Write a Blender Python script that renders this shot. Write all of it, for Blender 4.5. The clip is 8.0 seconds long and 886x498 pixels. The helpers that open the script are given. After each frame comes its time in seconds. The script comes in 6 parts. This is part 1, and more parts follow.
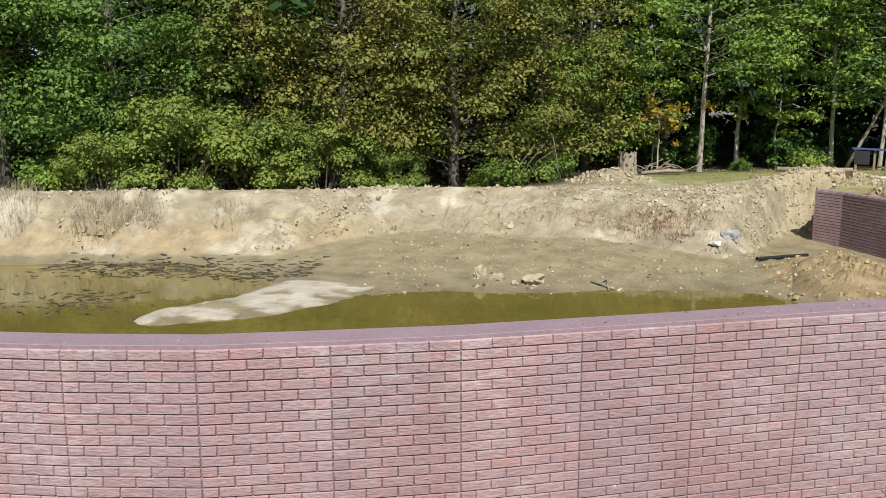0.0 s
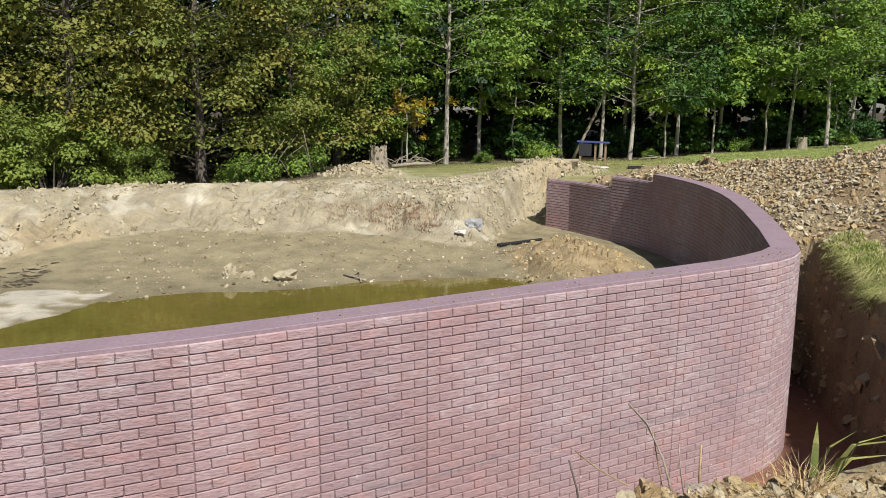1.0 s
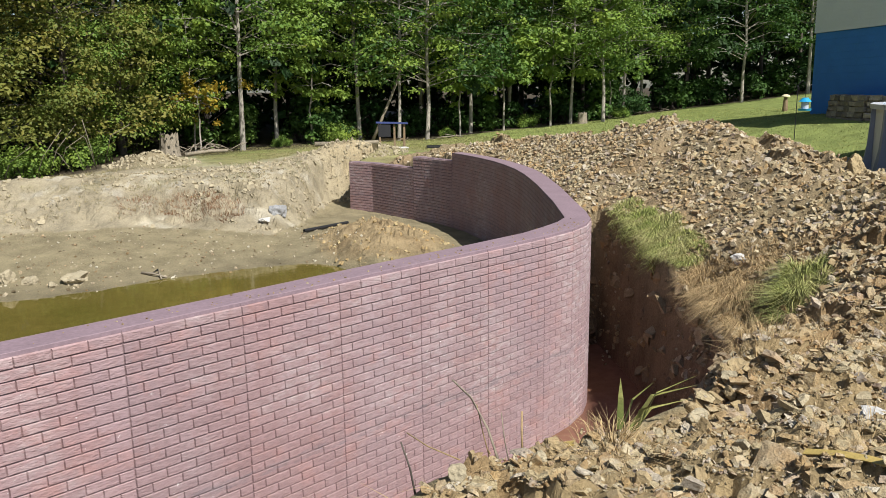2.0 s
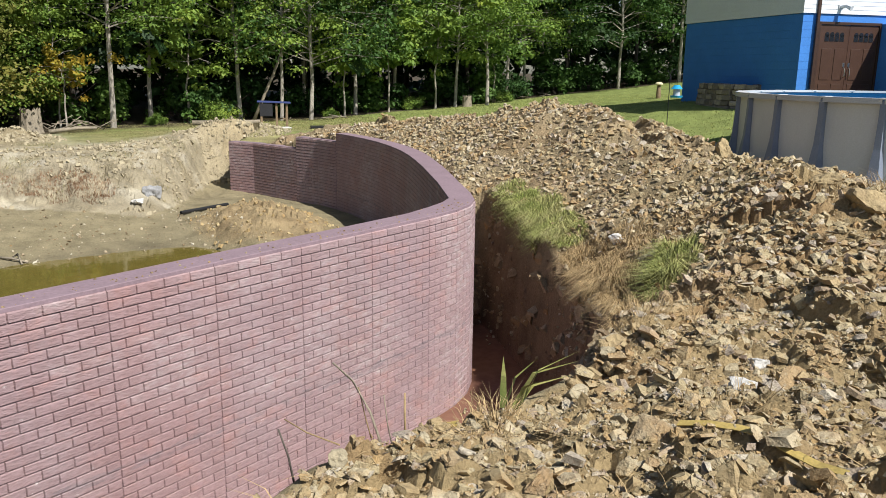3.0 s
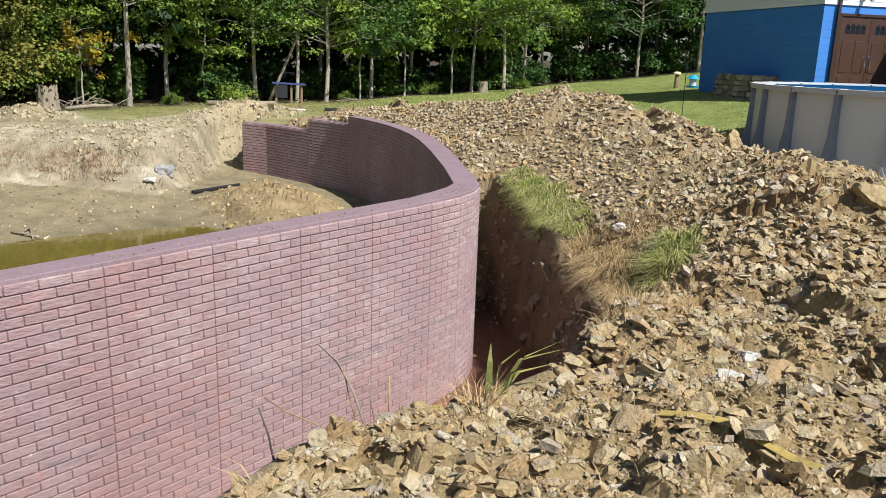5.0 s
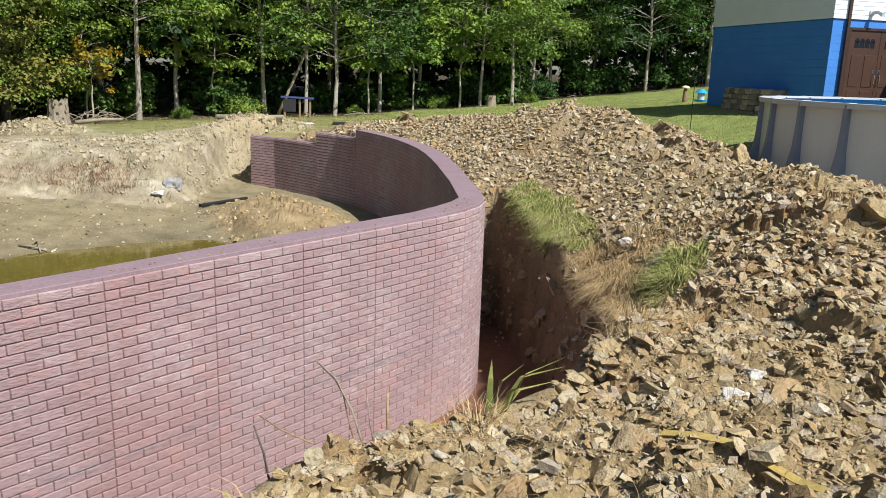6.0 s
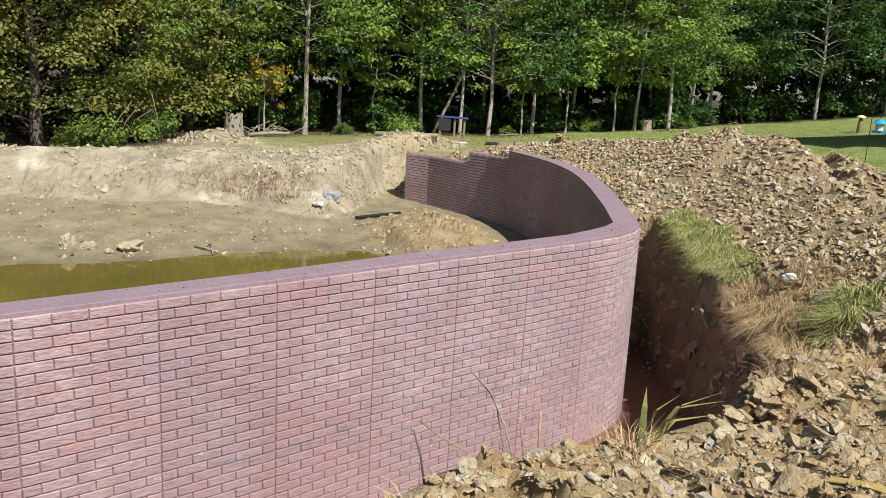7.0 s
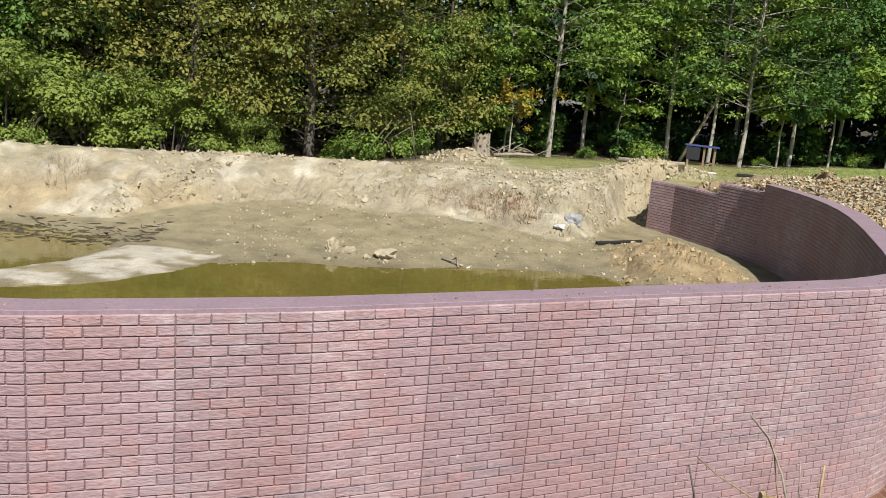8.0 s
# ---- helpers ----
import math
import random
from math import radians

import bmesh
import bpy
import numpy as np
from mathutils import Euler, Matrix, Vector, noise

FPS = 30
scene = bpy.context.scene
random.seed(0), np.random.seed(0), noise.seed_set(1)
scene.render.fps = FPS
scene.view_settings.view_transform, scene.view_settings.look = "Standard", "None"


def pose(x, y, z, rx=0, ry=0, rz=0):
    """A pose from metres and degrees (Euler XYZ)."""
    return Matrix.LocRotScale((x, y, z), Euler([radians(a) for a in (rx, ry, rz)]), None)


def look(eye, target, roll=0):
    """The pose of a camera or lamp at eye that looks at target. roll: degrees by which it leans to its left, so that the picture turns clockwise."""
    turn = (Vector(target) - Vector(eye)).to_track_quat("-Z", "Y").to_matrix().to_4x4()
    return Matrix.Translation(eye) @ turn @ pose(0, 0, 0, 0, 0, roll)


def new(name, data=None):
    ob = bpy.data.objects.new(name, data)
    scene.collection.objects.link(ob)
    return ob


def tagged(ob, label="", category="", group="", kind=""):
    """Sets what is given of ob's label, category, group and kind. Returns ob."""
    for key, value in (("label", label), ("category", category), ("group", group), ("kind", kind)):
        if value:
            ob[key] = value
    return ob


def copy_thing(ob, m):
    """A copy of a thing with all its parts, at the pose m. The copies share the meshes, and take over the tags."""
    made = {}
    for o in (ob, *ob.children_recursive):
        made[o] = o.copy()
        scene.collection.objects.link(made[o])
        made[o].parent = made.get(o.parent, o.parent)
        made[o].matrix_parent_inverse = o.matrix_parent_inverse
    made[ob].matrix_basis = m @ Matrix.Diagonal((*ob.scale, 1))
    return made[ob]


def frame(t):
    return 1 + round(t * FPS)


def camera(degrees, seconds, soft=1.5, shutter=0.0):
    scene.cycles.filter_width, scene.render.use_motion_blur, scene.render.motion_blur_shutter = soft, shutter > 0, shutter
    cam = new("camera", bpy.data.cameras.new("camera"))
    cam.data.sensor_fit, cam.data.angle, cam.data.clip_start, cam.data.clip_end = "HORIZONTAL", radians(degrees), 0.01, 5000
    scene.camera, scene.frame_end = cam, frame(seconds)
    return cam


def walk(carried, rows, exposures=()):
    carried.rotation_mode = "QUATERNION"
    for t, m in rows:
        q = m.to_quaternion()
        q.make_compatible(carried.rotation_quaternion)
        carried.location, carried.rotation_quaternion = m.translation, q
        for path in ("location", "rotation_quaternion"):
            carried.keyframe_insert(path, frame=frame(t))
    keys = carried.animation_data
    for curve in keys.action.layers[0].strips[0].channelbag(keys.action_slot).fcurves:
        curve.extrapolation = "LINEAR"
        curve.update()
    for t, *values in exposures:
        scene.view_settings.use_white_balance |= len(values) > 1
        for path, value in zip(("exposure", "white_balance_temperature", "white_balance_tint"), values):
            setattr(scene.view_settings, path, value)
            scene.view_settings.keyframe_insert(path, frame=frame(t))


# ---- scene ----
cam = camera(58.4, 8.0, soft=0.6)

PATH = [
    (0, (-0.217, -1.613, 1.541), (-0.561, 0.327, 1.202), -0.1),
    (0.5, (-0.087, -1.664, 1.551), (-0.113, 0.308, 1.215), -0.0),
    (1, (0.009, -1.564, 1.536), (0.257, 0.39, 1.184), 0.4),
    (1.5, (0.002, -1.541, 1.548), (0.514, 0.353, 1.161), -0.5),
    (2, (-0.054, -1.533, 1.563), (0.665, 0.291, 1.165), -0.7),
    (3.3, (0.041, -1.432, 1.507), (1.038, 0.244, 1.063), 0.7),
    (3.5, (0.052, -1.446, 1.526), (1.052, 0.229, 1.084), 0.5),
    (4, (0.107, -1.474, 1.499), (1.088, 0.213, 1.063), 0.8),
    (4.5, (0.145, -1.499, 1.48), (1.106, 0.197, 1.031), 2.2),
    (4.7, (0.139, -1.52, 1.508), (1.082, 0.178, 1.032), 2.1),
    (6, (0.218, -1.495, 1.511), (1.135, 0.226, 1.068), 1.9),
    (6.5, (0.155, -1.514, 1.514), (1.04, 0.234, 1.113), 3.2),
    (6.8, (0.12, -1.528, 1.522), (0.843, 0.295, 1.132), 2.6),
    (7, (0.079, -1.55, 1.523), (0.668, 0.318, 1.115), 3.0),
    (7.5, (-0.096, -1.549, 1.526), (0.26, 0.38, 1.137), 3.3),
    (8, (-0.248, -1.636, 1.539), (-0.217, 0.325, 1.15), 4.4),
]
walk(cam, [(t, look(eye, target, roll)) for t, eye, target, roll in PATH],
     exposures=((0, 0.36), (2, 0.37), (3.5, 0.42), (4.5, 0.47), (8, 0.45)))

# ---- light ----
SUN_AZ, SUN_EL = (0.29, -0.957), 49.0
sun = new("sun", bpy.data.lights.new("sun", "SUN"))
sun.data.energy, sun.data.angle, sun.data.color = 5.0, radians(0.53), (1.0, 0.975, 0.925)
ce = math.cos(radians(SUN_EL))
sun.matrix_world = look((SUN_AZ[0] * ce * 50, SUN_AZ[1] * ce * 50, math.sin(radians(SUN_EL)) * 50), (0, 0, 0))
sky_world = bpy.data.worlds.new("sky")
scene.world = sky_world
sky_world.use_nodes = True
sky = sky_world.node_tree.nodes.new("ShaderNodeTexSky")
sky.sky_type, sky.sun_disc = "NISHITA", False
sky.sun_elevation, sky.sun_rotation = radians(SUN_EL), math.atan2(SUN_AZ[0], SUN_AZ[1])
back = sky_world.node_tree.nodes["Background"]
back.inputs["Strength"].default_value = 0.072
sky_world.node_tree.links.new(sky.outputs["Color"], back.inputs["Color"])


# ---- materials ----
def material(name, base, vary=0.25, scale=3.0, fine=40.0, rough=0.85, bump=0.3, spec=0.3, island=0.0, hue=None, metal=0.0, stretch=(1, 1, 1), world=False):
    """A surface with two scales of variation; island: brightness spread between loose pieces; hue: a second colour to drift to."""
    mat = bpy.data.materials.new(name)
    mat.use_nodes = True
    nt = mat.node_tree
    bsdf = nt.nodes["Principled BSDF"]
    bsdf.inputs["Roughness"].default_value = rough
    bsdf.inputs["Metallic"].default_value = metal
    bsdf.inputs["Specular IOR Level"].default_value = spec

    def node(kind, **kw):
        n = nt.nodes.new(kind)
        for k, v in kw.items():
            n.inputs[k].default_value = v
        return n
    co = nt.nodes.new("ShaderNodeTexCoord")
    mp = node("ShaderNodeMapping", Scale=stretch)
    place = nt.nodes.new("ShaderNodeNewGeometry").outputs["Position"] if world else co.outputs["Object"]
    nt.links.new(place, mp.inputs["Vector"])
    n1 = node("ShaderNodeTexNoise", Scale=scale, Detail=5.0, Roughness=0.6)
    n2 = node("ShaderNodeTexNoise", Scale=fine, Detail=4.0, Roughness=0.65)
    for n in (n1, n2):
        nt.links.new(mp.outputs["Vector"], n.inputs["Vector"])
    r1 = node("ShaderNodeMapRange", **{"From Min": 0.3, "From Max": 0.7, "To Min": 0.0, "To Max": 1.0})
    nt.links.new(n1.outputs["Fac"], r1.inputs["Value"])
    mix = nt.nodes.new("ShaderNodeMix")
    mix.data_type = "RGBA"
    second = hue or tuple(c * (1 - vary) for c in base)
    mix.inputs["A"].default_value, mix.inputs["B"].default_value = (*base, 1), (*second, 1)
    nt.links.new(r1.outputs["Result"], mix.inputs["Factor"])
    mul = nt.nodes.new("ShaderNodeVectorMath")
    mul.operation = "SCALE"
    nt.links.new(mix.outputs["Result"], mul.inputs[0])
    r2 = node("ShaderNodeMapRange", **{"From Min": 0.3, "From Max": 0.7, "To Min": 1 - vary, "To Max": 1 + vary})
    nt.links.new(n2.outputs["Fac"], r2.inputs["Value"])
    last = r2.outputs["Result"]
    if island:
        geo, obi = nt.nodes.new("ShaderNodeNewGeometry"), nt.nodes.new("ShaderNodeObjectInfo")
        add = nt.nodes.new("ShaderNodeMath")
        add.operation = "ADD"
        nt.links.new(geo.outputs["Random Per Island"], add.inputs[0])
        nt.links.new(obi.outputs["Random"], add.inputs[1])
        fr = nt.nodes.new("ShaderNodeMath")
        fr.operation = "FRACT"
        nt.links.new(add.outputs[0], fr.inputs[0])
        r3 = node("ShaderNodeMapRange", **{"To Min": 1 - island, "To Max": 1 + island})
        nt.links.new(fr.outputs[0], r3.inputs["Value"])
        m3 = nt.nodes.new("ShaderNodeMath")
        m3.operation = "MULTIPLY"
        nt.links.new(last, m3.inputs[0])
        nt.links.new(r3.outputs["Result"], m3.inputs[1])
        last = m3.outputs[0]
    nt.links.new(last, mul.inputs["Scale"])
    nt.links.new(mul.outputs[0], bsdf.inputs["Base Color"])
    if bump:
        b = node("ShaderNodeBump", Strength=bump, Distance=0.02)
        nt.links.new(n2.outputs["Fac"], b.inputs["Height"])
        nt.links.new(b.outputs["Normal"], bsdf.inputs["Normal"])
    return mat


def leaf_material(name, ramp):
    """Leaves: colour by loose leaf along a ramp, shifted from plant to plant, with light through them."""
    mat = bpy.data.materials.new(name)
    mat.use_nodes = True
    nt = mat.node_tree
    bsdf = nt.nodes["Principled BSDF"]
    geo, tex, co = nt.nodes.new("ShaderNodeNewGeometry"), nt.nodes.new("ShaderNodeTexNoise"), nt.nodes.new("ShaderNodeTexCoord")
    obi = nt.nodes.new("ShaderNodeObjectInfo")
    tex.inputs["Scale"].default_value = 0.55
    nt.links.new(co.outputs["Object"], tex.inputs["Vector"])

    def math_node(op, a, b):
        m = nt.nodes.new("ShaderNodeMath")
        m.operation = op
        for i, v in enumerate((a, b)):
            if isinstance(v, float):
                m.inputs[i].default_value = v
            else:
                nt.links.new(v, m.inputs[i])
        return m.outputs[0]
    v = math_node("ADD", math_node("MULTIPLY", geo.outputs["Random Per Island"], 0.2), math_node("MULTIPLY", tex.outputs["Fac"], 0.85))
    v = math_node("ADD", v, math_node("MULTIPLY", math_node("SUBTRACT", obi.outputs["Random"], 0.5), 0.3))
    v = math_node("SUBTRACT", v, 0.03)
    cr = nt.nodes.new("ShaderNodeValToRGB")
    el = cr.color_ramp.elements
    while len(el) < len(ramp):
        el.new(0.5)
    for e, (p, c) in zip(el, ramp):
        e.position, e.color = p, (*c, 1)
    nt.links.new(v, cr.inputs["Fac"])
    nt.links.new(cr.outputs["Color"], bsdf.inputs["Base Color"])
    bsdf.inputs["Roughness"].default_value = 0.55
    bsdf.inputs["Specular IOR Level"].default_value = 0.25
    tr = nt.nodes.new("ShaderNodeBsdfTranslucent")
    nt.links.new(cr.outputs["Color"], tr.inputs["Color"])
    ms = nt.nodes.new("ShaderNodeMixShader")
    ms.inputs["Fac"].default_value = 0.3
    nt.links.new(bsdf.outputs[0], ms.inputs[1])
    nt.links.new(tr.outputs[0], ms.inputs[2])
    nt.links.new(ms.outputs[0], nt.nodes["Material Output"].inputs["Surface"])
    return mat


LEAF_GREEN = leaf_material("leaf_green", [(0.1, (0.052, 0.113, 0.026)), (0.4, (0.123, 0.216, 0.04)), (0.75, (0.258, 0.351, 0.057)), (1.0, (0.371, 0.392, 0.072))])
# green leaves again, darkened to stand for shade at the wood's edge
LEAF_SHADE = leaf_material("leaf_shade", [(0.2, (0.029, 0.075, 0.021)), (0.6, (0.081, 0.161, 0.032)), (1.0, (0.207, 0.287, 0.052))])
# deep-wood leaves: the shade under the canopy is put into this ramp
LEAF_DEEP_SHADE = leaf_material("leaf_deep_shade", [(0.2, (0.012, 0.033, 0.012)), (0.6, (0.03, 0.07, 0.018)), (1.0, (0.08, 0.13, 0.03))])
LEAF_GOLD = leaf_material("leaf_gold", [(0.1, (0.067, 0.118, 0.025)), (0.4, (0.144, 0.181, 0.038)), (0.7, (0.243, 0.221, 0.05)), (1.0, (0.325, 0.212, 0.054))])
LEAF_ORANGE = leaf_material("leaf_orange", [(0.1, (0.17, 0.2, 0.03)), (0.5, (0.36, 0.27, 0.035)), (1.0, (0.46, 0.23, 0.03))])
LEAF_BUSH = leaf_material("leaf_bush", [(0.1, (0.088, 0.137, 0.028)), (0.45, (0.196, 0.255, 0.049)), (1.0, (0.333, 0.343, 0.074))])
BARK = material("bark", (0.42, 0.38, 0.32), 0.4, 6, 40, 0.95, 0.8, stretch=(1, 1, 0.25))
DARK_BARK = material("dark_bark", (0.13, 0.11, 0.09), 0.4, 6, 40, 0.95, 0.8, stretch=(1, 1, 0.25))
DEADWOOD = material("dead_wood", (0.33, 0.28, 0.21), 0.35, 8, 60, 0.9, 0.6, stretch=(1, 1, 0.3))
CAP = material("cap_concrete", (0.265, 0.19, 0.215), 0.16, 2.5, 30, 0.75, 0.15)
CLAY = material("clay_clod", (0.41, 0.35, 0.235), 0.2, 4, 40, 0.95, 0.7, island=0.12)
WHITE_STONE = material("white_stone", (0.62, 0.6, 0.56), 0.2, 9, 60, 0.9, 0.7)
GREY_STONE = material("grey_stone", (0.36, 0.36, 0.36), 0.25, 9, 60, 0.9, 0.7)
STRAW = material("straw", (0.47, 0.34, 0.175), 0.3, 5, 50, 0.9, 0.0, island=0.35)
BLADE = material("grass_blade", (0.14, 0.2, 0.04), 0.3, 3, 40, 0.7, 0.0, island=0.4, hue=(0.3, 0.28, 0.09))
BLUE = material("blue_paint", (0.055, 0.22, 0.62), 0.12, 2, 30, 0.6, 0.15)
SIDING = material("white_siding", (0.72, 0.74, 0.77), 0.06, 2, 30, 0.5, 0.05)
TRIM = material("brown_trim", (0.055, 0.03, 0.022), 0.2, 5, 40, 0.45, 0.1)
DOOR = material("brown_door", (0.075, 0.04, 0.028), 0.2, 4, 60, 0.4, 0.1)
METAL = material("satin_nickel", (0.5, 0.5, 0.48), 0.1, 5, 60, 0.3, 0.0, metal=1.0)
GLASS_DARK = material("dark_glass", (0.02, 0.022, 0.025), 0.2, 3, 30, 0.08, 0.0, spec=0.6)
ROOF = material("roof_shingle", (0.09, 0.085, 0.08), 0.3, 4, 40, 0.95, 0.4)
POOL_WALL = material("pool_wall", (0.62, 0.62, 0.61), 0.06, 1.5, 40, 0.55, 0.05)
POOL_POST = material("pool_post", (0.22, 0.25, 0.32), 0.1, 3, 50, 0.45, 0.08)
POOL_RAIL = material("pool_rail", (0.52, 0.53, 0.55), 0.08, 3, 50, 0.45, 0.05)
POOL_LINER = material("pool_liner", (0.03, 0.22, 0.42), 0.15, 3, 30, 0.5, 0.0)
BLOCK = material("garden_block", (0.36, 0.29, 0.21), 0.35, 6, 40, 0.95, 0.6, island=0.45, hue=(0.2, 0.17, 0.15))
BLACK_PLASTIC = material("black_plastic", (0.02, 0.02, 0.022), 0.2, 5, 50, 0.45, 0.1)
WOOD = material("weathered_wood", (0.28, 0.2, 0.12), 0.3, 4, 50, 0.85, 0.4, stretch=(1, 1, 0.3))
DARK_PANEL = material("dark_panel", (0.035, 0.035, 0.04), 0.2, 5, 40, 0.6, 0.1)
BLUE_PLASTIC = material("blue_plastic", (0.02, 0.33, 0.62), 0.1, 5, 40, 0.35, 0.0)
BLUE_SHEET = material("blue_sheet", (0.05, 0.07, 0.2), 0.2, 5, 40, 0.5, 0.0)
YELLOW_BAND = material("yellow_band", (0.5, 0.37, 0.12), 0.2, 8, 60, 0.55, 0.1)


def wall_material(name, tone):
    """Pink-purple stained concrete: cast grain, panels of slightly different tone, pale lime bloom, a grey cold joint."""
    mat = bpy.data.materials.new(name)
    mat.use_nodes = True
    nt = mat.node_tree
    bsdf = nt.nodes["Principled BSDF"]
    bsdf.inputs["Roughness"].default_value, bsdf.inputs["Specular IOR Level"].default_value = 0.85, 0.2
    geo = nt.nodes.new("ShaderNodeNewGeometry")

    def noise_of(scale, vec, detail=5.0):
        mp, n = nt.nodes.new("ShaderNodeMapping"), nt.nodes.new("ShaderNodeTexNoise")
        mp.inputs["Scale"].default_value = vec
        n.inputs["Scale"].default_value, n.inputs["Detail"].default_value, n.inputs["Roughness"].default_value = scale, detail, 0.65
        nt.links.new(geo.outputs["Position"], mp.inputs["Vector"])
        nt.links.new(mp.outputs["Vector"], n.inputs["Vector"])
        return n.outputs["Fac"]

    def between(v, a, b, lo=0.0, hi=1.0):
        r = nt.nodes.new("ShaderNodeMapRange")
        for k, q in (("From Min", a), ("From Max", b), ("To Min", lo), ("To Max", hi)):
            r.inputs[k].default_value = q
        nt.links.new(v, r.inputs["Value"])
        return r.outputs["Result"]

    def times(a, b):
        m = nt.nodes.new("ShaderNodeMath")
        m.operation = "MULTIPLY"
        nt.links.new(a, m.inputs[0])
        nt.links.new(b, m.inputs[1])
        return m.outputs[0]

    def blend(fac, a, b):
        m = nt.nodes.new("ShaderNodeMix")
        m.data_type = "RGBA"
        nt.links.new(fac, m.inputs["Factor"])
        for key, v in (("A", a), ("B", b)):
            if isinstance(v, tuple):
                m.inputs[key].default_value = (*v, 1)
            else:
                nt.links.new(v, m.inputs[key])
        return m.outputs["Result"]
    t = lambda r, g, b: (r * tone, g * tone, b * tone)
    col = blend(between(noise_of(0.85, (1, 1, 0.35)), 0.35, 0.65), t(0.268, 0.173, 0.172), t(0.276, 0.2, 0.208))
    col = blend(between(noise_of(3.2, (1, 1, 1.6)), 0.52, 0.72, 0, 0.55), col, t(0.34, 0.185, 0.165))
    bloom = times(between(noise_of(0.7, (1, 1, 1), 3.0), 0.46, 0.62), between(noise_of(7.0, (1, 1, 2.4), 6.0), 0.44, 0.7, 0.06, 0.66))
    col = blend(bloom, col, t(0.42, 0.37, 0.365))
    specks = times(between(noise_of(17.0, (1, 1, 1.2), 3.0), 0.69, 0.76), between(noise_of(0.5, (1, 1, 1), 2.0), 0.45, 0.6))
    col = blend(specks, col, t(0.55, 0.5, 0.49))
    sep = nt.nodes.new("ShaderNodeSeparateXYZ")
    nt.links.new(geo.outputs["Position"], sep.inputs[0])
    wob = nt.nodes.new("ShaderNodeMath")
    wob.operation = "MULTIPLY_ADD"
    wob.inputs[1].default_value = 0.1
    nt.links.new(noise_of(3.0, (1, 1, 0.2)), wob.inputs[0])
    nt.links.new(sep.outputs["Z"], wob.inputs[2])
    band = nt.nodes.new("ShaderNodeMath")
    band.operation = "COMPARE"
    band.inputs[1].default_value, band.inputs[2].default_value = -1.36, 0.035
    nt.links.new(wob.outputs[0], band.inputs[0])
    col = blend(times(band.outputs[0], between(noise_of(5.0, (1, 1, 3), 5.0), 0.42, 0.62, 0, 0.6)), col, t(0.175, 0.148, 0.16))
    isl, obi = geo.outputs["Random Per Island"], nt.nodes.new("ShaderNodeObjectInfo")
    ad = nt.nodes.new("ShaderNodeMath")
    ad.operation = "ADD"
    nt.links.new(isl, ad.inputs[0])
    nt.links.new(obi.outputs["Random"], ad.inputs[1])
    fr = nt.nodes.new("ShaderNodeMath")
    fr.operation = "FRACT"
    nt.links.new(ad.outputs[0], fr.inputs[0])
    grain_v = noise_of(14.0, (1.5, 1.5, 4.5), 5.0)
    # the casting panels differ a little, one every 0.845 m of the plan's x
    pan, fl, wn = nt.nodes.new("ShaderNodeMath"), nt.nodes.new("ShaderNodeMath"), nt.nodes.new("ShaderNodeTexWhiteNoise")
    pan.operation, fl.operation, wn.noise_dimensions = "MULTIPLY_ADD", "FLOOR", "1D"
    pan.inputs[1].default_value, pan.inputs[2].default_value = 1.183, 20.24
    nt.links.new(sep.outputs["X"], pan.inputs[0])
    nt.links.new(pan.outputs[0], fl.inputs[0])
    nt.links.new(fl.outputs[0], wn.inputs["W"])
    sc = times(between(fr.outputs[0], 0, 1, 0.94, 1.06), between(grain_v, 0.32, 0.68, 0.84, 1.16))
    sc = times(sc, between(wn.outputs["Value"], 0, 1, 0.94, 1.05))
    mul = nt.nodes.new("ShaderNodeVectorMath")
    mul.operation = "SCALE"
    nt.links.new(col, mul.inputs[0])
    nt.links.new(sc, mul.inputs["Scale"])
    nt.links.new(mul.outputs[0], bsdf.inputs["Base Color"])
    b = nt.nodes.new("ShaderNodeBump")
    b.inputs["Strength"].default_value, b.inputs["Distance"].default_value = 0.75, 0.02
    nt.links.new(grain_v, b.inputs["Height"])
    nt.links.new(b.outputs["Normal"], bsdf.inputs["Normal"])
    return mat


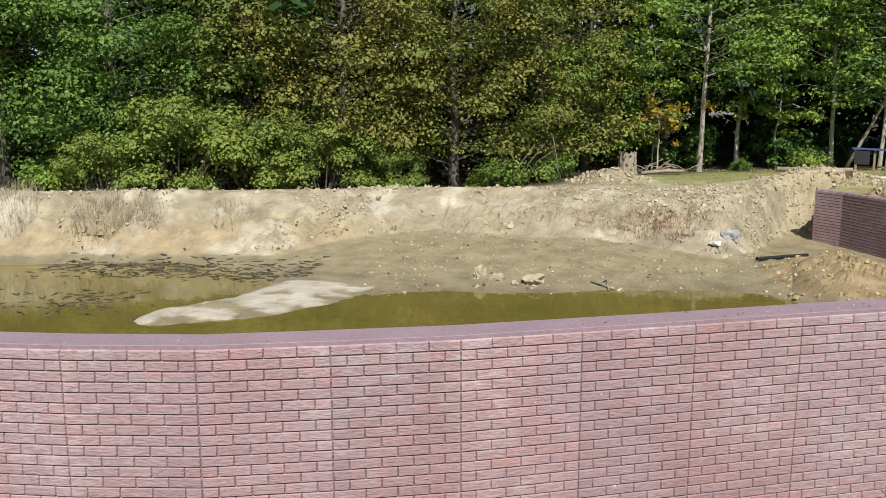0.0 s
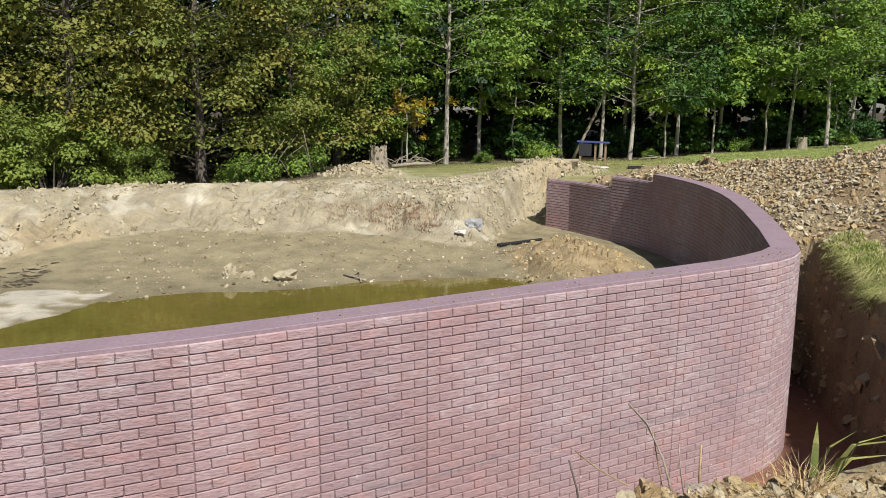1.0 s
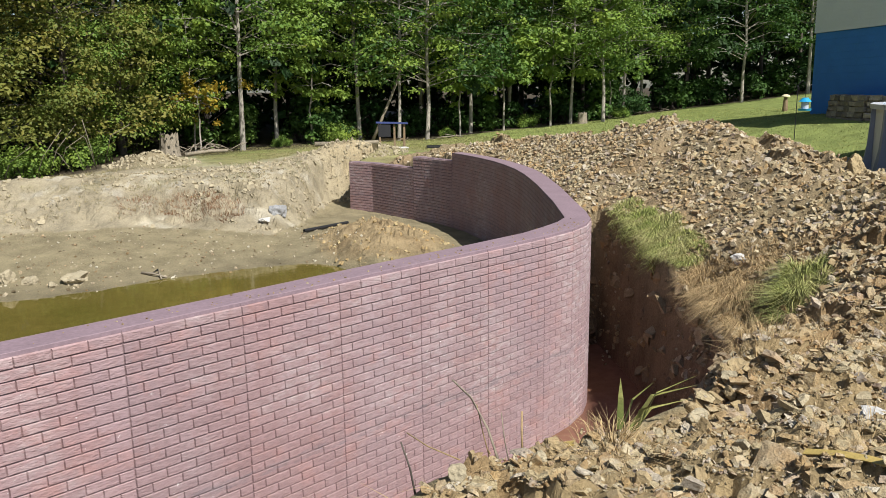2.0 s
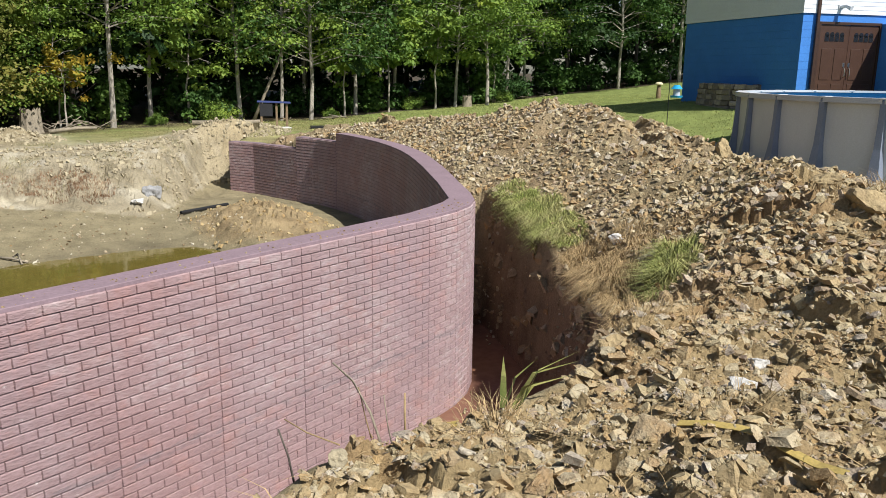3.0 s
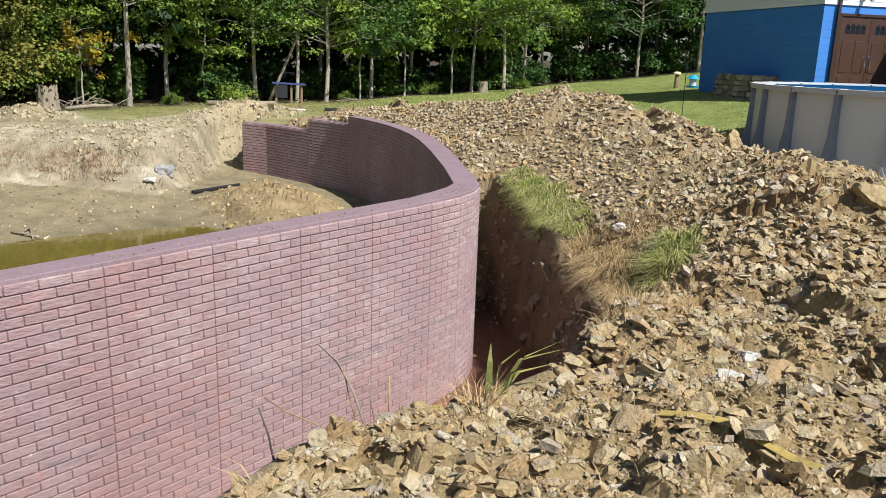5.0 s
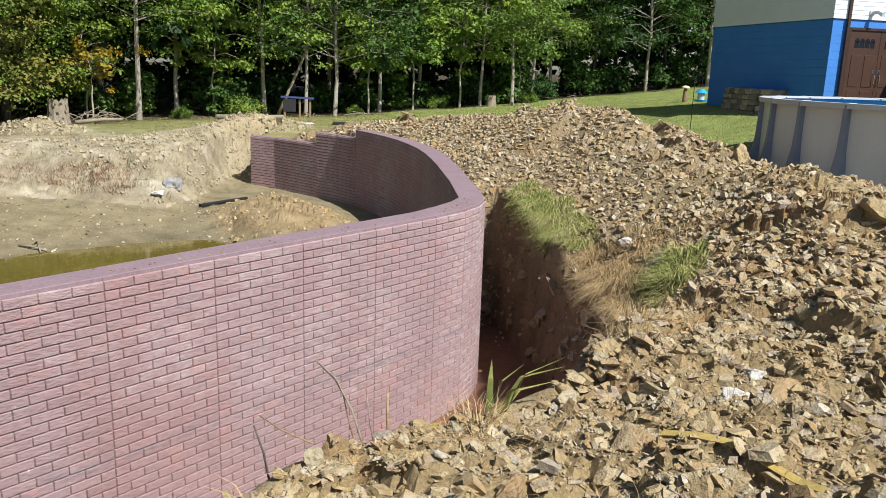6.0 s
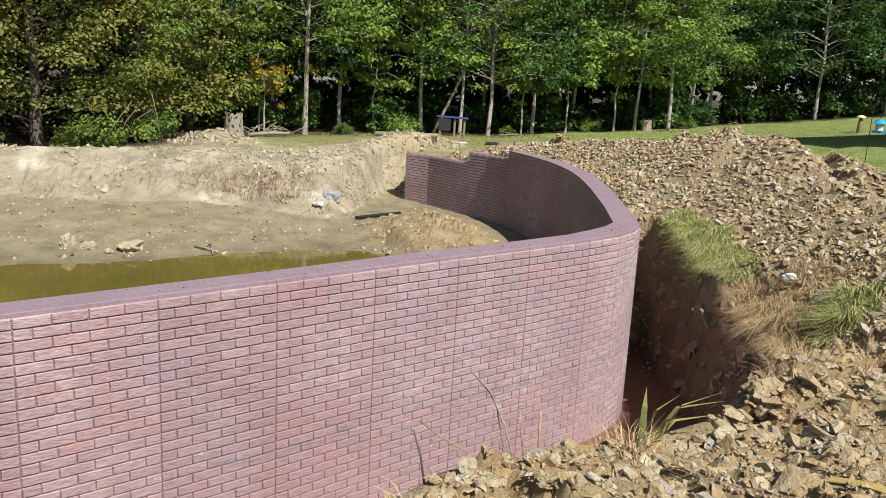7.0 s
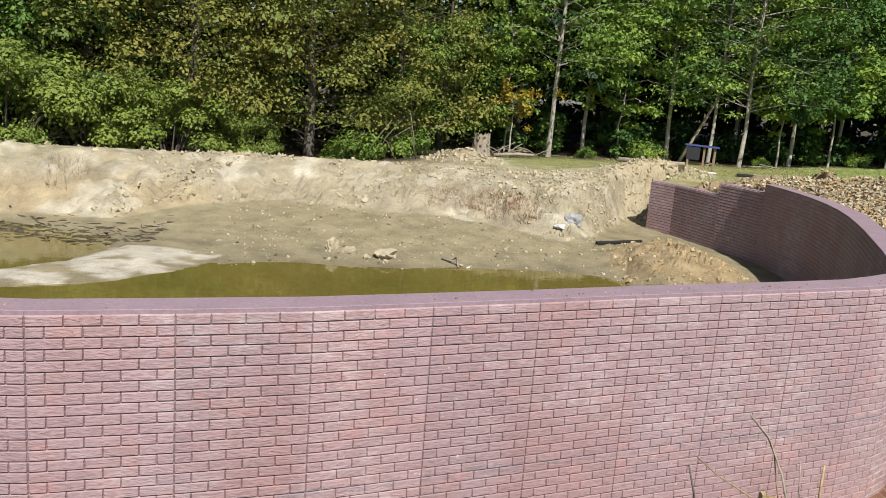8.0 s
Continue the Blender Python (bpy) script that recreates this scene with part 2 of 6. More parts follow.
def shale_material(name, ramp):
    """Broken shale: each piece its own tone along a ramp, with streaky bedding and a dusty grain."""
    mat = material(name, (0.3, 0.3, 0.3), 0.25, 9, 60, 0.92, 1.0, 0.2)
    nt = mat.node_tree
    bsdf = nt.nodes["Principled BSDF"]
    old = bsdf.inputs["Base Color"].links[0].from_socket
    geo, obi = nt.nodes.new("ShaderNodeNewGeometry"), nt.nodes.new("ShaderNodeObjectInfo")
    ad, fr = nt.nodes.new("ShaderNodeMath"), nt.nodes.new("ShaderNodeMath")
    ad.operation, fr.operation = "ADD", "FRACT"
    nt.links.new(geo.outputs["Random Per Island"], ad.inputs[0])
    nt.links.new(obi.outputs["Random"], ad.inputs[1])
    nt.links.new(ad.outputs[0], fr.inputs[0])
    cr = nt.nodes.new("ShaderNodeValToRGB")
    el = cr.color_ramp.elements
    while len(el) < len(ramp):
        el.new(0.5)
    for e, (p, c) in zip(el, ramp):
        e.position, e.color = p, (*c, 1)
    nt.links.new(fr.outputs[0], cr.inputs["Fac"])
    mul = nt.nodes.new("ShaderNodeVectorMath")
    mul.operation = "MULTIPLY"
    nt.links.new(old, mul.inputs[0])
    nt.links.new(cr.outputs["Color"], mul.inputs[1])
    up = nt.nodes.new("ShaderNodeVectorMath")
    up.operation = "SCALE"
    up.inputs["Scale"].default_value = 4.35
    nt.links.new(mul.outputs[0], up.inputs[0])
    # rusty and dusty blotches that run over the pieces
    last = up.outputs[0]
    for scale, lo, hi, most, rgb in ((2.6, 0.48, 0.64, 0.55, (0.4, 0.235, 0.09)), (11.0, 0.55, 0.68, 0.45, (0.2, 0.14, 0.085)), (19.0, 0.56, 0.7, 0.7, (0.52, 0.45, 0.32))):
        n, mr, mx = nt.nodes.new("ShaderNodeTexNoise"), nt.nodes.new("ShaderNodeMapRange"), nt.nodes.new("ShaderNodeMix")
        n.inputs["Scale"].default_value, n.inputs["Detail"].default_value, n.inputs["Roughness"].default_value = scale, 6.0, 0.7
        nt.links.new(geo.outputs["Position"], n.inputs["Vector"])
        for key, q in (("From Min", lo), ("From Max", hi), ("To Min", 0.0), ("To Max", most)):
            mr.inputs[key].default_value = q
        nt.links.new(n.outputs["Fac"], mr.inputs["Value"])
        mx.data_type = "RGBA"
        nt.links.new(mr.outputs["Result"], mx.inputs["Factor"])
        nt.links.new(last, mx.inputs["A"])
        mx.inputs["B"].default_value = (*rgb, 1)
        last = mx.outputs["Result"]
    nt.links.new(last, bsdf.inputs["Base Color"])
    return mat


STAIN = wall_material("stained_concrete", 1.22)
# same concrete, darkened to deepen the shadow lines between the bricks
SHADED_JOINT = wall_material("shaded_joint", 0.9)
SHALE = shale_material("shale", [(0.0, (0.40, 0.33, 0.2)), (0.3, (0.33, 0.265, 0.155)), (0.5, (0.45, 0.385, 0.26)), (0.64, (0.28, 0.21, 0.125)), (0.74, (0.36, 0.25, 0.12)), (0.84, (0.3, 0.25, 0.2)), (0.94, (0.52, 0.46, 0.35)), (1.0, (0.2, 0.145, 0.11))])
OCHRE = material("ochre_clod", (0.4, 0.31, 0.17), 0.3, 7, 30, 0.95, 1.0, hue=(0.27, 0.2, 0.11))
TRENCH_SOIL = shale_material("trench_soil", [(0.0, (0.2, 0.145, 0.085)), (0.5, (0.29, 0.22, 0.13)), (0.85, (0.15, 0.1, 0.065)), (1.0, (0.42, 0.36, 0.24))])


def ground_material():
    mat = bpy.data.materials.new("soil")
    mat.use_nodes = True
    nt = mat.node_tree
    bsdf = nt.nodes["Principled BSDF"]
    bsdf.inputs["Specular IOR Level"].default_value = 0.2
    at, co = nt.nodes.new("ShaderNodeAttribute"), nt.nodes.new("ShaderNodeTexCoord")
    at.attribute_name = "soil"
    n1, n2 = nt.nodes.new("ShaderNodeTexNoise"), nt.nodes.new("ShaderNodeTexNoise")
    for n, s, d in ((n1, 1.7, 8.0), (n2, 42.0, 7.0)):
        n.inputs["Scale"].default_value, n.inputs["Detail"].default_value, n.inputs["Roughness"].default_value = s, d, 0.68
        nt.links.new(co.outputs["Object"], n.inputs["Vector"])
    ad = nt.nodes.new("ShaderNodeMath")
    ad.operation = "ADD"
    nt.links.new(n1.outputs["Fac"], ad.inputs[0])
    nt.links.new(n2.outputs["Fac"], ad.inputs[1])
    mr = nt.nodes.new("ShaderNodeMapRange")
    for k, v in (("From Min", 0.7), ("From Max", 1.3), ("To Min", 0.52), ("To Max", 1.46)):
        mr.inputs[k].default_value = v
    nt.links.new(ad.outputs[0], mr.inputs["Value"])
    mul = nt.nodes.new("ShaderNodeVectorMath")
    mul.operation = "SCALE"
    nt.links.new(at.outputs["Color"], mul.inputs[0])
    nt.links.new(mr.outputs["Result"], mul.inputs["Scale"])
    nt.links.new(mul.outputs[0], bsdf.inputs["Base Color"])
    # damp mud is smoother: the attribute's alpha holds the roughness
    nt.links.new(at.outputs["Alpha"], bsdf.inputs["Roughness"])
    b = nt.nodes.new("ShaderNodeBump")
    b.inputs["Strength"].default_value, b.inputs["Distance"].default_value = 0.8, 0.06
    nt.links.new(n2.outputs["Fac"], b.inputs["Height"])
    nt.links.new(b.outputs["Normal"], bsdf.inputs["Normal"])
    return mat


def water_material(name, base, hue, rough):
    mat = material(name, base, 0.15, 0.5, 6, rough, 0.0, 0.3, hue=hue)
    nt = mat.node_tree
    co, n, b = nt.nodes.new("ShaderNodeTexCoord"), nt.nodes.new("ShaderNodeTexNoise"), nt.nodes.new("ShaderNodeBump")
    n.inputs["Scale"].default_value = 5.0
    b.inputs["Strength"].default_value, b.inputs["Distance"].default_value = 0.06, 0.02
    nt.links.new(co.outputs["Object"], n.inputs["Vector"])
    nt.links.new(n.outputs["Fac"], b.inputs["Height"])
    nt.links.new(b.outputs["Normal"], nt.nodes["Principled BSDF"].inputs["Normal"])
    return mat


SOIL = ground_material()
POND_WATER = water_material("pond_water", (0.10, 0.085, 0.018), (0.15, 0.115, 0.03), 0.06)
TRENCH_WATER = water_material("trench_water", (0.22, 0.11, 0.06), (0.20, 0.10, 0.08), 0.25)
POOL_WATER = water_material("pool_water", (0.02, 0.2, 0.4), (0.03, 0.26, 0.46), 0.05)


# ---- builders ----
def link(name, bm, mat, parent=None, label="", smooth=False):
    me = bpy.data.meshes.new(name)
    bm.to_mesh(me)
    bm.free()
    if smooth:
        me.polygons.foreach_set("use_smooth", [True] * len(me.polygons))
    ob = new(name, me)
    if mat:
        me.materials.append(mat)
    if parent:
        ob.parent = parent
    if label:
        ob["label"] = label
    return ob


def part(name, bm, mat, parent, label="", smooth=False):
    return link(name, bm, mat, parent, label, smooth)


def array_mesh(name, verts, faces, mat):
    """A mesh from arrays: verts (n, 3), faces (m, k) with k the same for all."""
    me = bpy.data.meshes.new(name)
    k = faces.shape[1]
    me.vertices.add(len(verts))
    me.vertices.foreach_set("co", np.asarray(verts, np.float32).ravel())
    me.loops.add(faces.size)
    me.loops.foreach_set("vertex_index", faces.astype(np.int32).ravel())
    me.polygons.add(len(faces))
    me.polygons.foreach_set("loop_start", np.arange(0, faces.size, k, dtype=np.int32))
    me.update(calc_edges=True)
    me.polygons.foreach_set("use_smooth", np.zeros(len(faces), bool))
    me.materials.append(mat)
    return me


def box(bm, size, at=(0, 0, 0), turn=0.0, bevel=0.0, tilt=None):
    m = Matrix.Translation(at) @ Matrix.Rotation(radians(turn), 4, "Z")
    if tilt:
        m = m @ Euler([radians(a) for a in tilt]).to_matrix().to_4x4()
    g = bmesh.ops.create_cube(bm, size=1.0, matrix=m @ Matrix.Diagonal((*size, 1)))
    if bevel:
        es = list({e for v in g["verts"] for e in v.link_edges})
        bmesh.ops.bevel(bm, geom=es, offset=bevel, segments=2, affect="EDGES", profile=0.6)
    return g


def tube(bm, points, radii, sides=8, caps=True):
    """A round, tapering limb along points."""
    rings = []
    pts = [Vector(p) for p in points]
    for i, p in enumerate(pts):
        d = (pts[min(i + 1, len(pts) - 1)] - pts[max(i - 1, 0)]).normalized()
        a = d.orthogonal().normalized() if abs(d.z) < 0.9 else Vector((1, 0, 0)).cross(d).normalized()
        b = d.cross(a)
        rings.append([bm.verts.new(p + (a * math.cos(k * math.tau / sides) + b * math.sin(k * math.tau / sides)) * radii[i]) for k in range(sides)])
    for r, s in zip(rings, rings[1:]):
        for k in range(sides):
            bm.faces.new((r[k], r[(k + 1) % sides], s[(k + 1) % sides], s[k]))
    if caps:
        bm.faces.new(rings[0][::-1])
        bm.faces.new(rings[-1])


def prism(bm, ring, z0, z1):
    """An upright block over a closed plan; z1 and z0 are heights or lists of heights."""
    n = len(ring)
    lo = [bm.verts.new((x, y, z0 if not isinstance(z0, list) else z0[i])) for i, (x, y) in enumerate(ring)]
    hi = [bm.verts.new((x, y, z1 if not isinstance(z1, list) else z1[i])) for i, (x, y) in enumerate(ring)]
    for i in range(n):
        j = (i + 1) % n
        bm.faces.new((lo[i], lo[j], hi[j], hi[i]))
    bm.faces.new(hi)
    bm.faces.new(lo[::-1])
    bmesh.ops.recalc_face_normals(bm, faces=bm.faces[:])


TABLES, CELLS = {}, {}


def grain(x, y, scale, seed=0):
    """Smooth random relief between -1 and 1 over arrays, three octaves."""
    out = np.zeros_like(x)
    if seed not in TABLES:
        TABLES[seed] = np.random.RandomState(seed).rand(256, 256)
    tab = TABLES[seed]
    for o, a in ((1, 0.55), (2.1, 0.3), (4.3, 0.15)):
        u, v = x * o / scale + 37.3 * o, y * o / scale + 11.9 * o
        iu, iv = np.floor(u).astype(int), np.floor(v).astype(int)
        fu, fv = u - iu, v - iv
        fu, fv = fu * fu * (3 - 2 * fu), fv * fv * (3 - 2 * fv)
        t = lambda i, j: tab[i % 256, j % 256]
        out += a * ((t(iu, iv) * (1 - fu) + t(iu + 1, iv) * fu) * (1 - fv) + (t(iu, iv + 1) * (1 - fu) + t(iu + 1, iv + 1) * fu) * fv)
    return out * 2 - 1


def clods(x, y, cell, seed=0):
    """Broken relief between about -1 and 1: cells of random outline, each a tilted facet at its own height."""
    if seed not in CELLS:
        CELLS[seed] = np.random.RandomState(seed).rand(5, 128, 128)
    tab = CELLS[seed]
    u, v = x / cell + 0.35 * grain(x, y, cell * 1.7, seed + 1), y / cell + 0.35 * grain(x, y, cell * 1.7, seed + 2)
    iu, iv = np.floor(u).astype(int), np.floor(v).astype(int)
    best, out = np.full(x.shape, 1e9), np.zeros(x.shape)
    for i in (-1, 0, 1):
        for j in (-1, 0, 1):
            a, b = (iu + i) % 128, (iv + j) % 128
            du, dv = u - (iu + i + tab[0, a, b]), v - (iv + j + tab[1, a, b])
            d = du * du + dv * dv
            h = (tab[2, a, b] * 2 - 1) * 0.75 + (tab[3, a, b] - 0.5) * 1.5 * du + (tab[4, a, b] - 0.5) * 1.5 * dv
            out, best = np.where(d < best, h, out), np.minimum(d, best)
    return np.clip(out, -1.2, 1.2)


def ease(x, a, b):
    t = np.clip((x - a) / (b - a), 0, 1)
    return t * t * (3 - 2 * t)


def to_line(x, y, line):
    """Distance from the line, the place along it (in vertices), and on which side (positive: to the left of its run)."""
    best, where, side = np.full(x.shape, 1e9), np.zeros(x.shape), np.ones(x.shape)
    for i, ((ax, ay), (bx, by)) in enumerate(zip(line, line[1:])):
        dx, dy = bx - ax, by - ay
        t = np.clip(((x - ax) * dx + (y - ay) * dy) / (dx * dx + dy * dy), 0, 1)
        px, py = x - ax - t * dx, y - ay - t * dy
        d = np.hypot(px, py)
        near = d < best - 1e-9
        best, where = np.where(near, d, best), np.where(near, i + t, where)
        side = np.where(near, np.sign(dx * py - dy * px), side)
    return best, where, side


# ---- plan: the wall's two faces, the trench's edge, the ridge of spoil ----
OUTER = [(-8.2, 3.55), (-7.3, 3.3), (-6.4, 3.1), (-5.49, 2.99), (-4.58, 2.95), (-3.668, 3.02), (-2.76, 3.157), (-1.897, 3.419), (-1.034, 3.706), (-0.197, 4.053),
         (0.641, 4.403), (1.486, 4.769), (2.332, 5.119), (3.176, 5.463), (4.015, 5.823), (4.511, 6.079), (4.85, 6.34), (5.09, 6.63),
         (5.32, 7.1), (5.66, 7.93), (6.02, 8.78), (6.37, 9.63), (6.7, 10.5), (7.02, 11.36), (7.29, 12.24), (7.48, 13.14), (7.62, 14.05), (7.69, 14.96), (7.7, 15.88), (7.66, 16.68)]
INNER = [(-8.1, 3.83), (-7.2, 3.58), (-6.3, 3.38), (-5.45, 3.27), (-4.58, 3.23), (-3.7, 3.3), (-2.82, 3.43), (-1.99, 3.69), (-1.13, 3.97), (-0.3, 4.31),
         (0.54, 4.66), (1.38, 5.03), (2.22, 5.38), (3.06, 5.72), (3.88, 6.08), (4.3, 6.35), (4.6, 6.57), (4.84, 6.82),
         (5.05, 7.3), (5.4, 8.1), (5.74, 8.95), (6.08, 9.8), (6.4, 10.65), (6.7, 11.5), (6.96, 12.36), (7.16, 13.22), (7.31, 14.1), (7.39, 14.98), (7.41, 15.87), (7.37, 16.62)]
TAIL_IN = [(7.37, 16.62), (7.2, 17.45), (6.92, 18.22), (6.63, 19.1), (6.33, 20.0), (5.86, 20.78)]
TAIL_OUT = [(7.66, 16.68), (7.48, 17.55), (7.18, 18.33), (6.9, 19.2), (6.6, 20.12), (6.12, 20.93)]
EDGE = [(-12, -1.2), (-2, -0.1), (0.3, 0.5), (0.7, 1.45), (1.25, 1.85), (2.3, 1.96), (3.2, 2.22), (3.95, 2.72), (4.85, 3.7), (5.48, 4.85), (5.86, 5.8), (6.12, 6.6), (6.4, 7.5), (6.66, 8.5), (7.0, 10.3), (7.3, 11.2)]
RIDGE = [(8.4, 19.0), (8.4, 14.7), (8.6, 12.2), (8.5, 9.2), (8.8, 8.2), (8.9, 7.5), (8.9, 6.8), (8.9, 6.0), (7.8, 4.4), (7.6, 3.5), (7.5, 2.6), (7.4, -3.0)]
RIDGE_Z = [-0.1, 0.5, 0.68, 1.03, 0.83, 0.57, 0.42, 0.38, 0.45, 0.42, 0.4, 0.4]
POND_LEVEL, TRENCH_LEVEL = -2.0, -2.36
WALL_MID = [((a + c) / 2, (b + d) / 2) for (a, b), (c, d) in zip(OUTER, INNER)] + [((a + c) / 2, (b + d) / 2) for (a, b), (c, d) in zip(TAIL_OUT[1:], TAIL_IN[1:])]


def lawn_height(x, y):
    x, y = np.clip(x, -20, 34), np.clip(y, -5, 42)
    by_house = 0.33 * np.exp(-((x - 18.8) / 2.5) ** 2 - ((y - 16) / 4) ** 2)
    return -0.999 + 0.0578 * x + 0.01552 * y - 0.00228 * x * y + 0.0019 * x * x + by_house


def inside_pond(x, y):
    ring = [(-60.0, 5.0)] + WALL_MID + [(7.4, 22.6), (7.4, 90.0), (-60.0, 90.0)]
    hit = np.zeros(x.shape, bool)
    for (ax, ay), (bx, by) in zip(ring, ring[1:] + ring[:1]):
        if ay != by:
            hit ^= ((ay > y) != (by > y)) & (x < (bx - ax) * (y - ay) / (by - ay) + ax)
    return hit


BANK_X = [-30, -14.2, -10.1, -7.5, -6.1, -4.3, -2, 0, 2, 2.9, 4, 4.8, 5.5, 7]
BASE_Y = [10, 15.2, 15.9, 15.9, 16.9, 18.4, 17.8, 17.7, 17.1, 16.8, 18.5, 20.4, 21.8, 22.5]
BASE_Z = [-1.9, -1.9, -1.9, -1.85, -1.6, -1.5, -1.5, -1.5, -1.65, -1.8, -1.84, -1.86, -1.86, -1.9]
CREST_Y = [12, 17.0, 18.6, 19.6, 20.3, 20.8, 20.9, 20.9, 20.7, 20.5, 21.2, 22.0, 22.9, 23.5]
SHORE_X = [-30, -14, -10.1, -6.9, -4.2, -3.2, -1.6, 0.6, 2.8, 3.9, 5, 7]
SHORE_Y = [9, 14.7, 15.7, 14.9, 13.0, 13.7, 13.8, 14.4, 14.75, 14.9, 14.2, 13.5]


def heights(x, y):
    """The height of the ground, and the shares of its kinds."""
    lawn = lawn_height(x, y)
    pond = inside_pond(x, y)
    # pond side
    yb, zb, yc, ys = (np.interp(x, BANK_X, BASE_Y), np.interp(x, BANK_X, BASE_Z), np.interp(x, BANK_X, CREST_Y), np.interp(x, SHORE_X, SHORE_Y))
    ys = np.minimum(ys + 0.25 * grain(x, y * 0 + 3, 1.3, 5), yb - 0.15)
    zc = lawn + 0.04
    mud = np.interp(y - ys, [-3, -0.5, 0], [-0.32, -0.1, 0]) + np.clip((y - ys) / (yb - ys), 0, 1) * (zb - POND_LEVEL)
    mud = POND_LEVEL + mud
    ds, ws, _ = to_line(x, y, [(-7.35, 10.95), (-6.3, 11.8), (-5.5, 13.4), (-5.6, 15.5)])
    spit = 1 - ((ds + 0.22 * grain(x, y, 1.1, 8) + 0.1 * grain(x, y, 0.35, 29)) / np.interp(ws, [0, 1, 2, 3], [0.65, 0.95, 1.2, 1.6])) ** 2
    mud = np.maximum(mud, np.where(spit > 0, POND_LEVEL - 0.02 + 0.13 * spit + 0.02 * clods(x, y, 0.5, 30), -9))
    right_end = ease(x + 0.25 * grain(x, y, 1.0, 21), 3.4, 4.3)
    mud = np.maximum(mud, POND_LEVEL - 0.3 + 0.42 * right_end)
    mound = np.exp(-(((x - 5.05) / 1.25) ** 2 + ((y - 15.2) / 2.1) ** 2) ** 1.3)
    mud = mud + mound * (0.46 + 0.18 * grain(x, y, 0.8, 23) + 0.1 * grain(x, y, 0.28, 24) + 0.06 * clods(x, y, 0.22, 25))
    bank = ease(y, yb - 0.1, yc)
    bank = np.where(bank > 0, bank ** 0.8, 0)
    zin = mud * (1 - bank) + zc * bank
    rough_bank = np.clip(4 * bank * (1 - bank), 0, 1)
    gully = grain(x * 2.0, y * 0.55, 0.9, 2)
    zin = zin + rough_bank * (0.2 * gully + 0.12 * grain(x, y, 0.45, 3) + 0.09 * clods(x, y, 0.4, 6) + 0.05 * clods(x, y, 0.2, 7)) + 0.014 * grain(x, y, 0.35, 4)
    spill = np.exp(-(((x - 4.6) / 1.5) ** 2 + ((y - 21.0) / 1.3) ** 2))
    zin = zin + spill * (0.13 * grain(x, y, 0.4, 27) + 0.07 * grain(x, y, 0.2, 28))
    lip = np.exp(-((y - yc + 0.2) / 0.45) ** 2) * ease(-x, -1.5, 1.0)
    zin = zin + lip * (0.04 + 0.1 * np.maximum(clods(x, y, 0.35, 9), 0) + 0.12 * np.maximum(grain(x, y, 1.6, 10), 0))
    wood = ease(y - yc, 0.5, 3.5) * ease(-x, 0, 4)
    zin = zin - wood * 0.5
    # side of the house
    dr, wr, _ = to_line(x, y, RIDGE)
    rz = np.interp(wr, range(len(RIDGE)), RIDGE_Z)
    wide = np.interp(wr, range(len(RIDGE)), [1.2, 1.7, 2.0, 2.3, 2.0, 1.8, 1.6, 1.6, 1.9, 2.0, 2.0, 2.0])
    shelf = np.interp(np.hypot(x - 1, y + 2), [0, 5, 9, 14], [-0.08, -0.12, -0.12, 0])
    flat = np.where(x > 9.2, lawn, np.where(y > 9, np.minimum(lawn, -0.1), shelf))
    flat = flat * (1 - ease(x, 8.5, 10.5)) + lawn * ease(x, 8.5, 10.5)
    hump = np.exp(-(dr / wide) ** 2)
    zout = flat + (np.maximum(rz - flat, 0)) * hump
    de, we, se = to_line(x, y, EDGE)
    outer_side = se < 0
    near = np.exp(-(np.where(outer_side, de, 0) / 1.0) ** 2)
    zout = zout - near * (0.23 * (1 - ease(y, 2.2, 3.2)) + 0.72 * ease(y, 2.4, 3.8) * (1 - ease(y, 5.5, 7.6))) * (1 - ease(y, 8.2, 9.4))
    rubble = np.where(outer_side | (y > 8.7), ease(hump, 0.02, 0.12) + (np.hypot(x - 3, y) < 11) * ease(-x, -9.5, -8.5), 0)
    rubble = np.clip(rubble, 0, 1)
    zout = zout + rubble * ease(y, -1.4, -0.6) * ease(x, -1.5, 0.4) * (0.13 * ease(np.hypot(x, y), 2.5, 5) * grain(x, y, 1.1, 11) + 0.07 * grain(x, y, 0.38, 12) + 0.13 * ease(np.hypot(x, y), 2.0, 4.5) * clods(x, y, 0.8, 35) + 0.06 * clods(x, y, 0.3, 13) + 0.04 * clods(x, y, 0.14, 26))
    # the spoil slopes down to the trench's grassy lip
    lip_z = np.interp(y, [3.5, 5, 6.5, 8, 9], [-0.55, -0.78, -0.62, -0.36, -0.25])
    low = np.minimum(zout, lip_z + 0.58 * np.where(outer_side, de, 0) + 0.05 * grain(x, y, 0.5, 36))
    held = ease(y, 3.6, 4.6) * (1 - ease(y, 9.0, 10.0))
    zout = zout * (1 - held) + low * held
    steep = np.interp(we, [0, 3, 6, 8, 10, 14], [1.1, 1.0, 0.8, 0.42, 0.24, 0.2])
    fall = np.where(outer_side, 0, ease(de, 0.0, 1.0 * steep)) * (1 - ease(y, 8.5, 9.0))
    zout = zout * (1 - fall) + (TRENCH_LEVEL - 0.06 + 0.05 * grain(x, y, 0.4, 15)) * fall
    zout = zout + 4 * fall * (1 - fall) * (0.2 * grain(x, y, 0.45, 14) + 0.12 * clods(x, y, 0.2, 16))
    dw, _, _ = to_line(x, y, OUTER[17:])
    zout = np.where(y > 7, np.minimum(zout, -0.25 + 0.62 * np.maximum(dw - 0.1, 0)), zout)
